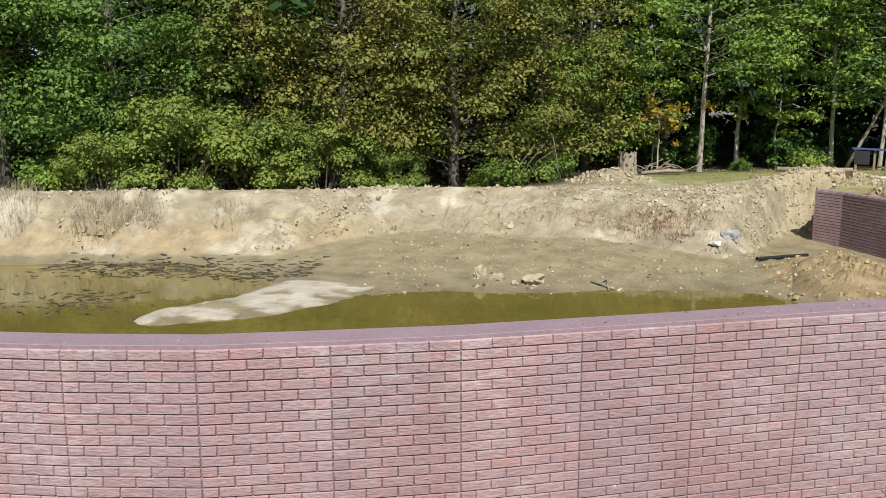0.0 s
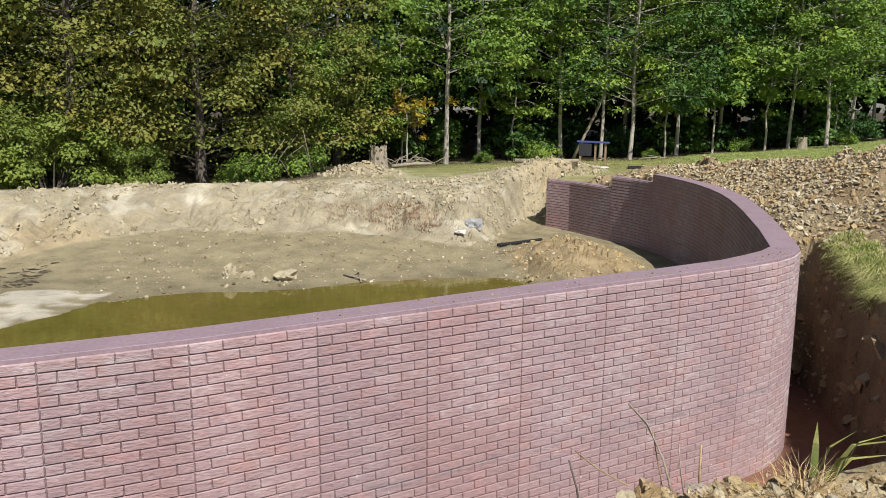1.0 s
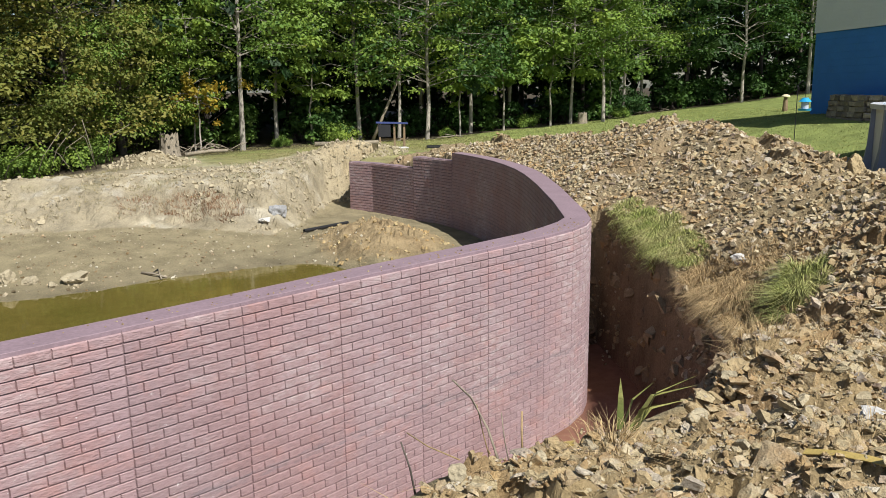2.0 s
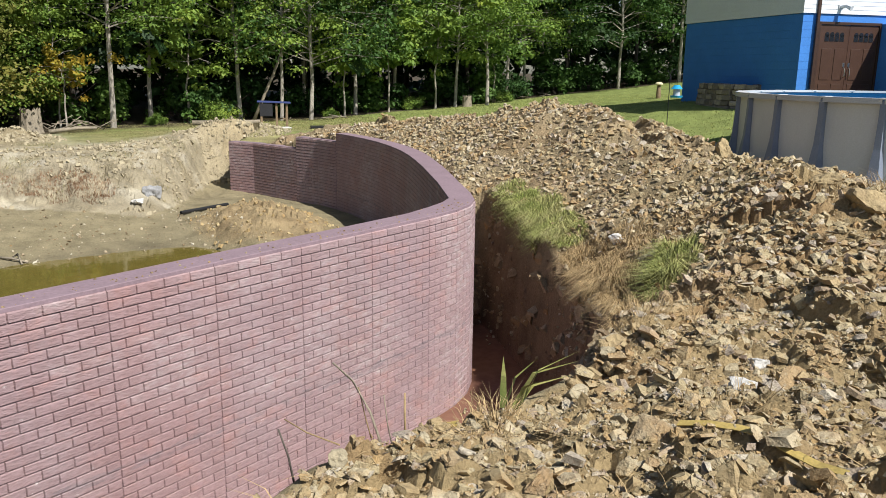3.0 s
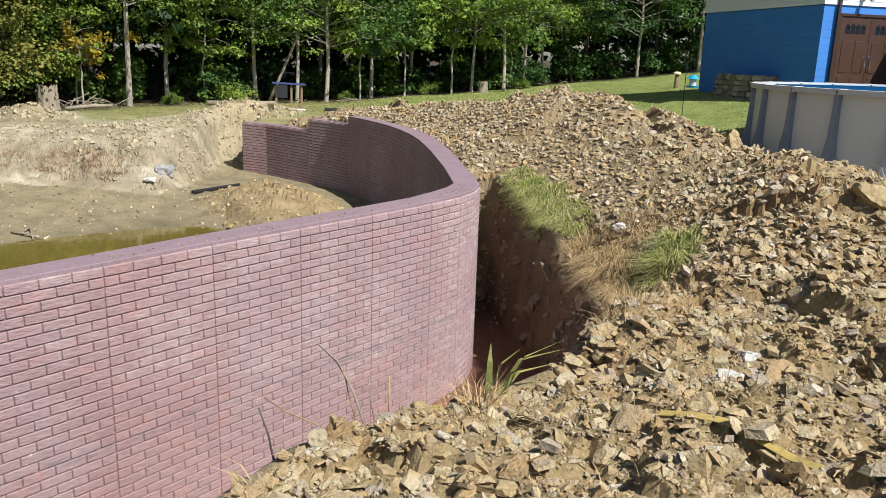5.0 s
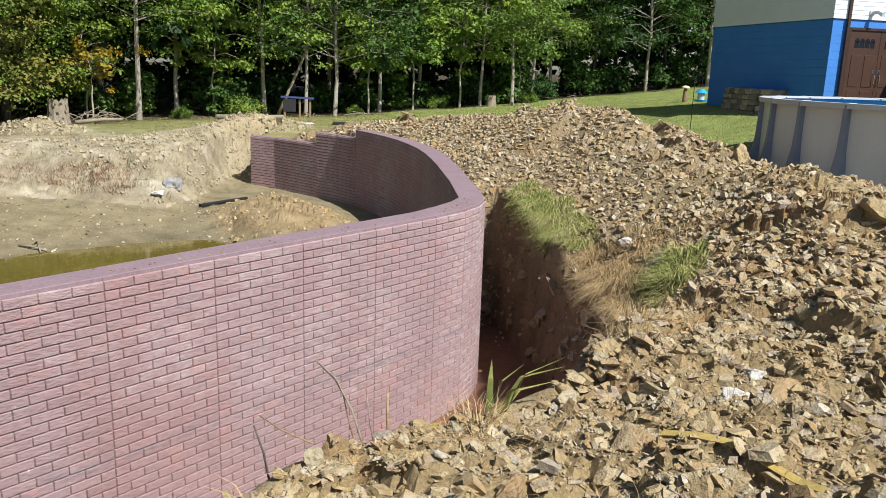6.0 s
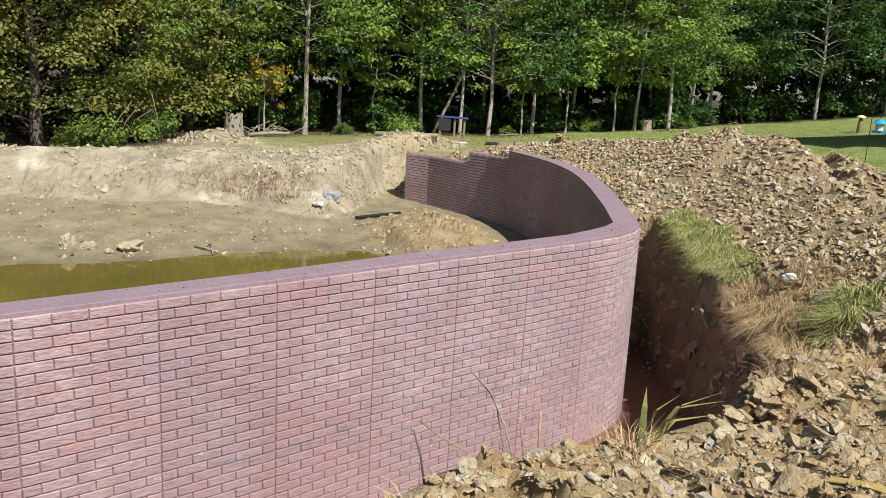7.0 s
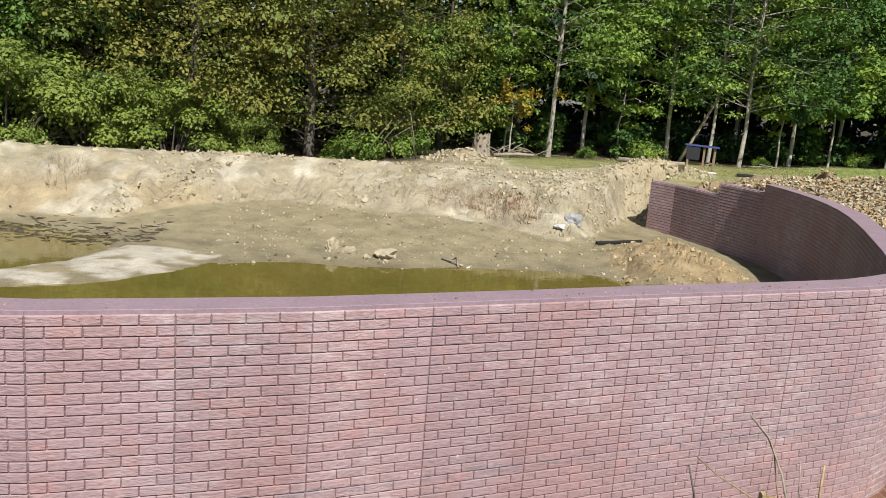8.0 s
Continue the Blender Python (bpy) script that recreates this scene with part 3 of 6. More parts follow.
    heap = np.exp(-(((x - 6.6) / 1.25) ** 2 + ((y - 23.0) / 1.1) ** 2)) * (0.5 + 0.14 * grain(x, y, 0.4, 17))
    heap2 = np.exp(-(((x - 0.6) / 0.9) ** 2 + ((y - 23.6) / 0.8) ** 2)) * (0.42 + 0.1 * grain(x, y, 0.4, 18))
    z = np.where(pond, zin, zout) + heap + heap2 + 0.02 * grain(x, y, 1.5, 19)
    far = ease(np.hypot(x - 5, y - 12), 40, 90)
    z = z * (1 - far) - 0.5 * far
    # kinds of soil; wood marks the floor darkened for tree shade
    edge = 0.7 * grain(x, y, 1.2, 31)
    kinds = {
        "rubble": np.where(pond, 0, np.maximum(rubble, ease(hump, 0.05, 0.3))),
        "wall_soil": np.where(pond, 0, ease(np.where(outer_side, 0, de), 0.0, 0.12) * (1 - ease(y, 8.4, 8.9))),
        "grass": np.where(pond, ease(y - yc + edge, 0.9, 3.4) * ease(x, 0.5, 3.5), ease(x + y * 0.2, 9.5, 10.5)),
        "bank": np.where(pond, np.maximum(bank > 0.03, 0) * 1.0, 0),
        "wet": np.where(pond, np.clip(1 - (z - POND_LEVEL) / 0.16, 0, 1), 0),
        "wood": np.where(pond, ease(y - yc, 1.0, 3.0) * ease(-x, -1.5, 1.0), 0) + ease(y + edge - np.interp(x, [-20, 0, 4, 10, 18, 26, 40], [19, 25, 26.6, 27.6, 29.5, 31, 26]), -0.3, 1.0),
        "spit": np.where(pond & (spit > 0.1), ease(grain(x + y * 0.4, y * 1.6, 0.8, 33) + 0.25 * clods(x, y, 0.3, 34) + spit * 0.5, 0.2, 0.5), 0) * (y < 13.7),
        "mound": np.where(pond, ease(mound, 0.15, 0.5), 0),
        "heap": np.clip(heap * 2 + heap2 * 3, 0, 1),
    }
    return z, kinds


def build_ground():
    def axis(marks):
        out = []
        for (a, b, s) in marks:
            out += list(np.arange(a, b, s))
        return np.array(out + [marks[-1][1]])
    xs = axis([(-600, -100, 100), (-100, -30, 10), (-30, -16, 1), (-16, -2, 0.13), (-2, 0.4, 0.1), (0.4, 6.6, 0.05), (6.6, 10.8, 0.08), (10.8, 24, 0.3), (24, 40, 1), (40, 100, 10), (100, 700, 100)])
    ys = axis([(-600, -100, 100), (-100, -20, 10), (-20, -3, 0.6), (-3, -0.6, 0.12), (-0.6, 4.6, 0.05), (4.6, 11, 0.07), (11, 23, 0.1), (23, 40, 0.4), (40, 100, 10), (100, 700, 100)])
    gx, gy = np.meshgrid(xs, ys)
    z, k = heights(gx, gy)
    col = np.zeros(gx.shape + (4,))
    col[...] = (0.285, 0.24, 0.145, 0.9)          # dry clay-brown mud

    def lay(share, rgb, rough):
        s = np.clip(share, 0, 1)[..., None]
        col[...] = col * (1 - s) + np.array((*rgb, rough)) * s
    lay(k["bank"], (0.35, 0.3, 0.205), 0.95)
    lay(k["bank"] * ease(-gx + 2 * grain(gx, gy, 1.5, 44), 3.5, 6.5) * ease(-z, 0.9, 1.5), (0.37, 0.295, 0.18), 0.95)
    lay(k["bank"] * ease(grain(gx, gy, 0.9, 42), 0.1, 0.5) * 0.8, (0.49, 0.44, 0.335), 0.95)
    lay(k["bank"] * ease(grain(gx, gy, 0.3, 49), 0.1, 0.45) * ease(z, -1.3, -0.9) * 0.55, (0.5, 0.46, 0.38), 0.95)
    lay(k["bank"] * ease(grain(gx, gy * 1.6, 0.8, 48), 0.15, 0.5) * ease(z, -0.95, -0.6) * 0.6, (0.21, 0.19, 0.095), 0.95)
    lay(k["bank"] * ease(grain(gx, gy, 0.7, 47), 0.25, 0.55) * 0.6, (0.24, 0.2, 0.125), 0.95)
    lay(k["mound"], (0.33, 0.25, 0.14), 0.95)
    lay(k["mound"] * ease(grain(gx, gy, 0.35, 46), 0.1, 0.4) * 0.6, (0.2, 0.14, 0.075), 0.95)
    lay(k["wet"] * 0.85, (0.22, 0.185, 0.115), 0.6)
    lay(k["spit"], (0.5, 0.45, 0.36), 0.9)
    lay(k["grass"], (0.21, 0.25, 0.075), 0.9)
    lay(k["grass"] * ease(grain(gx, gy, 1.8, 43), -0.5, 0.3) * 0.8 * (1 - ease(gx, 9, 13)), (0.32, 0.27, 0.14), 0.9)
    lay(k["rubble"] * (1 - k["grass"] * (1 - ease(k["rubble"], 0.5, 1))), (0.34, 0.255, 0.135), 0.95)
    lay(k["rubble"] * ease(gy, 4, 7), (0.27, 0.21, 0.125), 0.95)
    lay(k["rubble"] * (1 - 0.6 * ease(gy, 4, 7)) * ease(grain(gx, gy, 0.9, 51), 0.0, 0.5) * 0.6, (0.29, 0.175, 0.085), 0.95)
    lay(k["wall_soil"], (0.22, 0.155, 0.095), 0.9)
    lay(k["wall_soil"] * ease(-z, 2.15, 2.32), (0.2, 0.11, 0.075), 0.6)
    lay(k["heap"], (0.4, 0.325, 0.2), 0.95)
    # woodland floor, its brown darkened for the shade under the trees
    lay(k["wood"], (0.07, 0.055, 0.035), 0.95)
    n, m = gx.shape
    verts = np.stack([gx, gy, z], -1).reshape(-1, 3)
    i = np.arange((n - 1) * m).reshape(n - 1, m)[:, :-1].ravel()
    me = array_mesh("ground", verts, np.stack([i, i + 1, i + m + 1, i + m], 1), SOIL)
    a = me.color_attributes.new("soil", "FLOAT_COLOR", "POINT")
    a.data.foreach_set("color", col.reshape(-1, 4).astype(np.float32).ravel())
    broken = (np.maximum(np.maximum(k["rubble"], k["bank"]), k["mound"]) * (gy > -0.6) * ((gx > 0.4) | (gy > 11))).ravel()[i]
    me.polygons.foreach_set("use_smooth", broken < 0.5)
    return tagged(new("ground", me), "bare tan clay, mud, spoil and mown lawn reaching to the woods", "ground", kind="structure")


build_ground()


def ground_at(x, y):
    z, _ = heights(np.array([float(x)]), np.array([float(y)]))
    return float(z[0])


def water_sheet(name, ring, z, mat, label):
    bm = bmesh.new()
    bm.faces.new([bm.verts.new((x, y, z)) for x, y in ring])
    bmesh.ops.triangulate(bm, faces=bm.faces[:])
    tagged(link(name, bm, mat), label, "water", kind="structure")


water_sheet("water", [p for p in INNER[:22]] + [(6.2, 12.5), (5.6, 16.5), (-6, 17), (-18, 17), (-18, 5)], POND_LEVEL, POND_WATER, "shallow olive-brown pond water with muddy shore")
water_sheet("water", OUTER[8:23] + [(7.0, 9.6), (6.4, 7.4), (5.0, 4.6), (3.0, 3.2), (-1.0, 2.4)], TRENCH_LEVEL, TRENCH_WATER, "red-brown muddy puddle at the foot of the wall")


# ---- retaining wall ----
COURSE, FOOT = 0.0762, -2.45


def wall_strip(bm, outer, inner, z0, z1):
    n = len(outer)
    rows = [[bm.verts.new((*p[i], z)) for i in range(n)] for p, z in ((outer, z0), (outer, z1), (inner, z1), (inner, z0))]
    for a, b in zip(rows, rows[1:] + rows[:1]):
        for i in range(n - 1):
            bm.faces.new((a[i], a[i + 1], b[i + 1], b[i]))
    for i in (0, n - 1):
        bm.faces.new([r[i] for r in rows])
    bmesh.ops.recalc_face_normals(bm, faces=bm.faces[:])


bm = bmesh.new()
wall_strip(bm, OUTER, INNER, FOOT, -0.03)
retaining_wall = tagged(link("retaining_wall", bm, SHADED_JOINT), "curved poured concrete retaining wall with purple-pink stained brick pattern", "retaining wall", kind="structure")
bm = bmesh.new()
wall_strip(bm, OUTER, INNER, -0.03, 0.0)
bmesh.ops.bevel(bm, geom=[e for e in bm.edges if all(v.co.z > -0.01 for v in e.verts) and len(e.link_faces) == 2 and any(abs(f.normal.z) < 0.5 for f in e.link_faces)], offset=0.004, segments=1, affect="EDGES")
part("cap", bm, CAP, retaining_wall, "smooth purple trowelled concrete top")
for k, (a, b, top) in enumerate(((0, 2, -0.21), (2, 5, -0.5))):
    bm = bmesh.new()
    o, i = TAIL_OUT[a:b + 1], TAIL_IN[a:b + 1]
    wall_strip(bm, o, i, FOOT, top)
    part("wall_step", bm, SHADED_JOINT, retaining_wall, "lower stepped section of brick-patterned concrete")
    bm = bmesh.new()
    wall_strip(bm, o, i, top, top + 0.012)
    part("cap", bm, CAP, retaining_wall)

BRICKS = {}


def brick_data(length, deep):
    """One brick in relief: long side along x, face towards -y, its lower edge undercut."""
    key = (round(length, 3), deep)
    if key not in BRICKS:
        l, lo, hi, d = length / 2 - 0.001, -COURSE / 2 + 0.008, COURSE / 2 - 0.002, deep
        v = [(-l, 0, lo), (l, 0, lo), (l, 0, hi), (-l, 0, hi), (-l + .0055, -d, lo), (l - .0055, -d, lo), (l - .0055, -d * .85, hi - .008), (-l + .0055, -d * .85, hi - .008)]
        f = [(4, 5, 6, 7), (0, 1, 5, 4), (2, 3, 7, 6), (1, 2, 6, 5), (3, 0, 4, 7)]
        BRICKS[key] = (np.array(v), np.array(f))
    return BRICKS[key]


def brick_rows(a, b, top, rows):
    """Places of the bricks of one cast panel from a to b: (x, y, z, turn, length)."""
    ax, ay, bx, by = *a, *b
    w = math.hypot(bx - ax, by - ay)
    halves = max(1, round(w / 0.1142))
    unit = w / halves
    turn = math.atan2(by - ay, bx - ax)
    for r in range(rows):
        u = 0
        while u < halves:
            n = 1 if (u == 0 and r % 2) or u == halves - 1 else 2
            c = (u + n / 2) * unit / w
            yield r, ax + (bx - ax) * c, ay + (by - ay) * c, top - (r + 0.5) * COURSE, turn, n * unit
            u += n


def lay_bricks(panels, top, rows, single=(), deep=0.016):
    """Bricks of the panels: those of the panels and rows named in single are parts of their own, the rest one part."""
    vs, fs, count = [], [], 0
    shared = {}
    for k, (a, b) in enumerate(panels):
        for r, x, y, z, turn, length in brick_rows(a, b, top, rows):
            v, f = brick_data(length, deep)
            if k in single and r < 18:
                key = round(length, 3)
                if key not in shared:
                    shared[key] = array_mesh("brick", v, f, STAIN)
                ob = new("brick", shared[key])
                ob.parent = retaining_wall
                ob.matrix_basis = Matrix.Translation((x, y, z)) @ Matrix.Rotation(turn, 4, "Z")
            else:
                c, s = math.cos(turn), math.sin(turn)
                w = v @ np.array([[c, s, 0], [-s, c, 0], [0, 0, 1]]) + (x, y, z)
                vs.append(w), fs.append(f + count)
                count += len(v)
    ob = new("brick_relief", array_mesh("brick_relief", np.concatenate(vs), np.concatenate(fs), STAIN))
    ob.parent = retaining_wall
    tagged(ob, kind="stuff")


# ---- house ----
HX, HY = Vector((0.967, -0.256, 0)), Vector((0.256, 0.967, 0))    # along the front, and back along the side
HB = Vector((18.48, 12.32, 0))                                     # near corner


def house_pose(u, v, z):
    return HB + HX * u + HY * v + Vector((0, 0, z))


def house_box(bm, u0, u1, v0, v1, z0, z1, bevel=0.0):
    c = house_pose((u0 + u1) / 2, (v0 + v1) / 2, (z0 + z1) / 2)
    box(bm, (u1 - u0, v1 - v0, z1 - z0), c, math.degrees(math.atan2(HX.y, HX.x)), bevel)


def lap_siding(bm, u0, u1, v0, v1, z0, z1, step=0.11):
    n = int((z1 - z0) / step)
    for i in range(n):
        z = z0 + i * step
        house_box(bm, u0 - 0.008, u1 + 0.008, v0 - 0.008, v1 + 0.008, z, z + step * 0.82)
    house_box(bm, u0, u1, v0, v1, z0, z1)


def build_house():
    house = tagged(new("house"), "two-storey house, blue painted block below white siding, brown double door", "house")
    bm = bmesh.new()
    house_box(bm, 0.008, 8.99, 0.008, 5.45, -0.4, 3.069)
    part("wall", bm, BLUE, house, "blue painted block ground storey")
    bm = bmesh.new()
    house_box(bm, 2.42, 9.0, -3.2, -0.04, -0.4, 2.85)
    part("wall", bm, BLUE, house, "blue painted projecting wing")
    for r in range(15):
        bm = bmesh.new()
        house_box(bm, 0.0, 2.44, 0.0, 5.46, 0.06 + r * 0.2, 0.257 + r * 0.2, 0.002)
        part("block_course", bm, BLUE, house)
    bm = bmesh.new()
    lap_siding(bm, -0.03, 9.02, -0.03, 5.49, 3.07, 5.3)
    part("siding", bm, SIDING, house, "white horizontal lap siding")
    bm = bmesh.new()
    pts = [house_pose(u, v, z) for u, v, z in ((-0.25, -0.3, 5.28), (9.4, -0.3, 5.28), (9.4, 5.75, 5.28), (-0.25, 5.75, 5.28), (-0.25, 2.7, 6.3), (9.4, 2.7, 6.3))]
    v = [bm.verts.new(p) for p in pts]
    for f in ((0, 1, 5, 4), (2, 3, 4, 5), (1, 2, 5), (3, 0, 4), (3, 2, 1, 0)):
        bm.faces.new([v[i] for i in f])
    part("roof", bm, ROOF, house)
    bm = bmesh.new()
    house_box(bm, 0.36, 0.44, -0.1, -0.04, 0.6, 5.28, 0.01)
    part("downspout", bm, TRIM, house, "brown downspout")
    door = new("door")
    door.parent = house
    bm = bmesh.new()
    for u0, u1, z0, z1 in ((0.47, 0.53, 0.75, 2.86), (2.36, 2.42, 0.75, 2.86), (0.47, 2.42, 2.80, 2.87)):
        house_box(bm, u0, u1, -0.06, 0.0, z0, z1, 0.006)
    part("door_frame", bm, TRIM, door)
    for s, (a, b) in enumerate(((0.54, 1.435), (1.445, 2.35))):
        bm = bmesh.new()
        house_box(bm, a, b, -0.03, 0.0, 0.77, 2.79)
        for c0, c1 in ((a + 0.1, a + 0.4), (a + 0.5, b - 0.1)):
            for z0, z1 in ((0.95, 1.3), (1.4, 2.2)):
                house_box(bm, c0, c1, -0.042, -0.028, z0, z1, 0.01)
        leaf = part("door_leaf", bm, DOOR, door, "dark brown panelled door leaf")
        for i in range(4):
            bm = bmesh.new()
            w = (b - a - 0.28) / 4
            u = a + 0.14 + i * w
            house_box(bm, u + 0.012, u + w - 0.012, -0.036, -0.028, 2.38, 2.55)
            c = house_pose(u + w / 2, -0.032, 2.55)
            bmesh.ops.create_cone(bm, cap_ends=True, segments=12, radius1=w / 2 - 0.012, radius2=w / 2 - 0.012, depth=0.008,
                                  matrix=Matrix.Translation(c) @ Matrix.Rotation(math.atan2(HX.y, HX.x), 4, "Z") @ Matrix.Rotation(math.pi / 2, 4, "X"))
            part("pane", bm, GLASS_DARK, door)
    for u in (1.36, 1.52):
        bm = bmesh.new()
        tube(bm, [house_pose(u, -0.05, 1.72), house_pose(u, -0.1, 1.68), house_pose(u, -0.1, 1.5), house_pose(u, -0.05, 1.46)], [0.012] * 4, 6)
        house_box(bm, u - 0.03, u + 0.03, -0.045, -0.025, 1.74, 1.84, 0.006)
        part("handle", bm, METAL, door, "bright metal handle")
    bm = bmesh.new()
    house_box(bm, 1.0, 1.14, -0.07, -0.03, 3.2, 3.3, 0.01)
    tube(bm, [house_pose(1.07, -0.06, 3.25), house_pose(1.12, -0.2, 3.26), house_pose(1.17, -0.32, 3.2)], [0.05, 0.055, 0.075], 10)
    part("floodlight", bm, SIDING, house, "white twin floodlight above the door")
    window = new("window")
    window.parent = house
    bm = bmesh.new()
    house_box(bm, -0.075, -0.03, 1.0, 1.9, 4.05, 5.1)
    part("window_frame", bm, SIDING, window)
    bm = bmesh.new()
    house_box(bm, -0.085, -0.07, 1.07, 1.83, 4.12, 5.03)
    part("pane", bm, GLASS_DARK, window)


build_house()

# ---- pool ----
POOL_C, POOL_R, POOL_BASE, POOL_TOP = Vector((15.57, 6.9, 0)), 3.62, -0.2, 1.17


def build_pool():
    pool = tagged(new("above_ground_pool"), "round above-ground pool with pale resin wall and grey-blue uprights", "pool")
    pool.location = (POOL_C.x, POOL_C.y, POOL_BASE)
    h = POOL_TOP - POOL_BASE
    n = 24

    def ring(bm, r0, r1, z0, z1, a0=0.0, a1=math.tau, seg=64):
        full = a1 - a0 > 6.2
        cols = []
        for i in range(seg + (0 if full else 1)):
            a = a0 + (a1 - a0) * i / seg
            cols.append([bm.verts.new((r * math.cos(a), r * math.sin(a), z)) for r, z in ((r0, z0), (r1, z0), (r1, z1), (r0, z1))])
        for i in range(seg):
            c, d = cols[i], cols[(i + 1) % len(cols)]
            for k in range(4):
                bm.faces.new((c[k], d[k], d[(k + 1) % 4], c[(k + 1) % 4]))
        if not full:
            bm.faces.new(cols[0]), bm.faces.new(cols[-1][::-1])
        bmesh.ops.recalc_face_normals(bm, faces=bm.faces[:])
    bm = bmesh.new()
    ring(bm, POOL_R - 0.02, POOL_R, 0.0, h - 0.03, seg=96)
    part("pool_wall", bm, POOL_WALL, pool)
    bm = bmesh.new()
    ring(bm, POOL_R - 0.035, POOL_R - 0.021, 0.0, h - 0.04, seg=96)
    part("liner", bm, POOL_LINER, pool, "blue liner")
    for i in range(n):
        a0, a1 = (i - 0.48) * math.tau / n + 0.398, (i + 0.48) * math.tau / n + 0.398
        bm = bmesh.new()
        ring(bm, POOL_R - 0.1, POOL_R + 0.09, h - 0.03, h + 0.012, a0, a1, 8)
        ring(bm, POOL_R + 0.055, POOL_R + 0.088, h - 0.075, h - 0.03, a0, a1, 8)
        part("top_rail", bm, POOL_RAIL, pool)
    for i in range(n):
        a = i * math.tau / n + 0.267
        bm = bmesh.new()
        # an upright that widens to its foot and leans out there
        for s0, s1, d in ((-1.0, 1.0, 0.07),):
            rows = []
            for z, w, o in ((0.0, 0.13, 0.2), (0.25, 0.1, 0.15), (0.6, 0.065, 0.1), (1.0, 0.055, 0.08), (h - 0.03, 0.055, 0.075)):
                rows.append([bm.verts.new((POOL_R + q * o, p * w, z)) for p, q in ((-1, 0.02), (-0.8, 1), (0.8, 1), (1, 0.02))])
            for r, q in zip(rows, rows[1:]):
                for k in range(3):
                    bm.faces.new((r[k], r[k + 1], q[k + 1], q[k]))
            bm.faces.new(rows[-1]), bm.faces.new(rows[0][::-1])
        bmesh.ops.recalc_face_normals(bm, faces=bm.faces[:])
        bmesh.ops.rotate(bm, verts=bm.verts[:], cent=(0, 0, 0), matrix=Matrix.Rotation(a, 3, "Z"))
        part("upright", bm, POOL_POST, pool)
        bm = bmesh.new()
        box(bm, (0.2, 0.13, 0.03), (POOL_R - 0.005, 0, h + 0.003), 0, 0.01)
        bmesh.ops.rotate(bm, verts=bm.verts[:], cent=(0, 0, 0), matrix=Matrix.Rotation(a, 3, "Z"))
        part("rail_joint", bm, POOL_RAIL, pool)
    bm = bmesh.new()
    bmesh.ops.create_circle(bm, cap_ends=True, segments=64, radius=POOL_R - 0.03, matrix=Matrix.Translation((0, 0, h - 0.16)))
    part("water_surface", bm, POOL_WATER, pool, "clear blue pool water")


build_pool()


# ---- woods ----
def leaves(name, clumps, count, size, mat, rs, droop=0.25):
    """Leaves gathered round clumps (centre, radii): each a small folded diamond, turned mostly skyward and outward."""
    c = np.array([q[0] for q in clumps], float)
    r = np.array([q[1] for q in clumps], float)
    wgt = (r[:, 0] * r[:, 1] * r[:, 2]) ** (2 / 3)
    k = rs.choice(len(clumps), count, p=wgt / wgt.sum())
    d = rs.normal(size=(count, 3))
    d /= np.linalg.norm(d, axis=1)[:, None]
    # most leaves lie on the upper, outer skin of their clump, as on a bough
    d[:, 2] = np.where(rs.rand(count) < 0.72, np.abs(d[:, 2]), d[:, 2])
    rad = np.where(rs.rand(count) < 0.8, 0.78 + 0.3 * rs.rand(count), rs.rand(count) ** 0.5)
    p = c[k] + d * r[k] * rad[:, None] + rs.normal(size=(count, 3)) * 0.05
    nrm = d * 1.0 + rs.normal(size=(count, 3)) * 0.33 + (0, 0, 0.45)
    nrm /= np.linalg.norm(nrm, axis=1)[:, None]
    # one leaf in seven is a larger one deeper in the bough, which closes the gaps
    core = rs.rand(count) < 0.14
    p = np.where(core[:, None], c[k] + d * r[k] * 0.5, p)
    a = np.cross(nrm, rs.normal(size=(count, 3)))
    a /= np.linalg.norm(a, axis=1)[:, None] + 1e-9
    b = np.cross(nrm, a)
    s = size * (np.where(core, 1.35, 0.6) + 0.8 * rs.rand(count))[:, None]
    v = np.stack([p - a * s * 0.5, p + b * s * 0.34 - nrm * s * droop * 0.3, p + a * s * 0.5 - nrm * s * droop, p - b * s * 0.34 - nrm * s * droop * 0.3], 1).reshape(-1, 3)
    return array_mesh(name, v, np.arange(count * 4).reshape(-1, 4), mat)


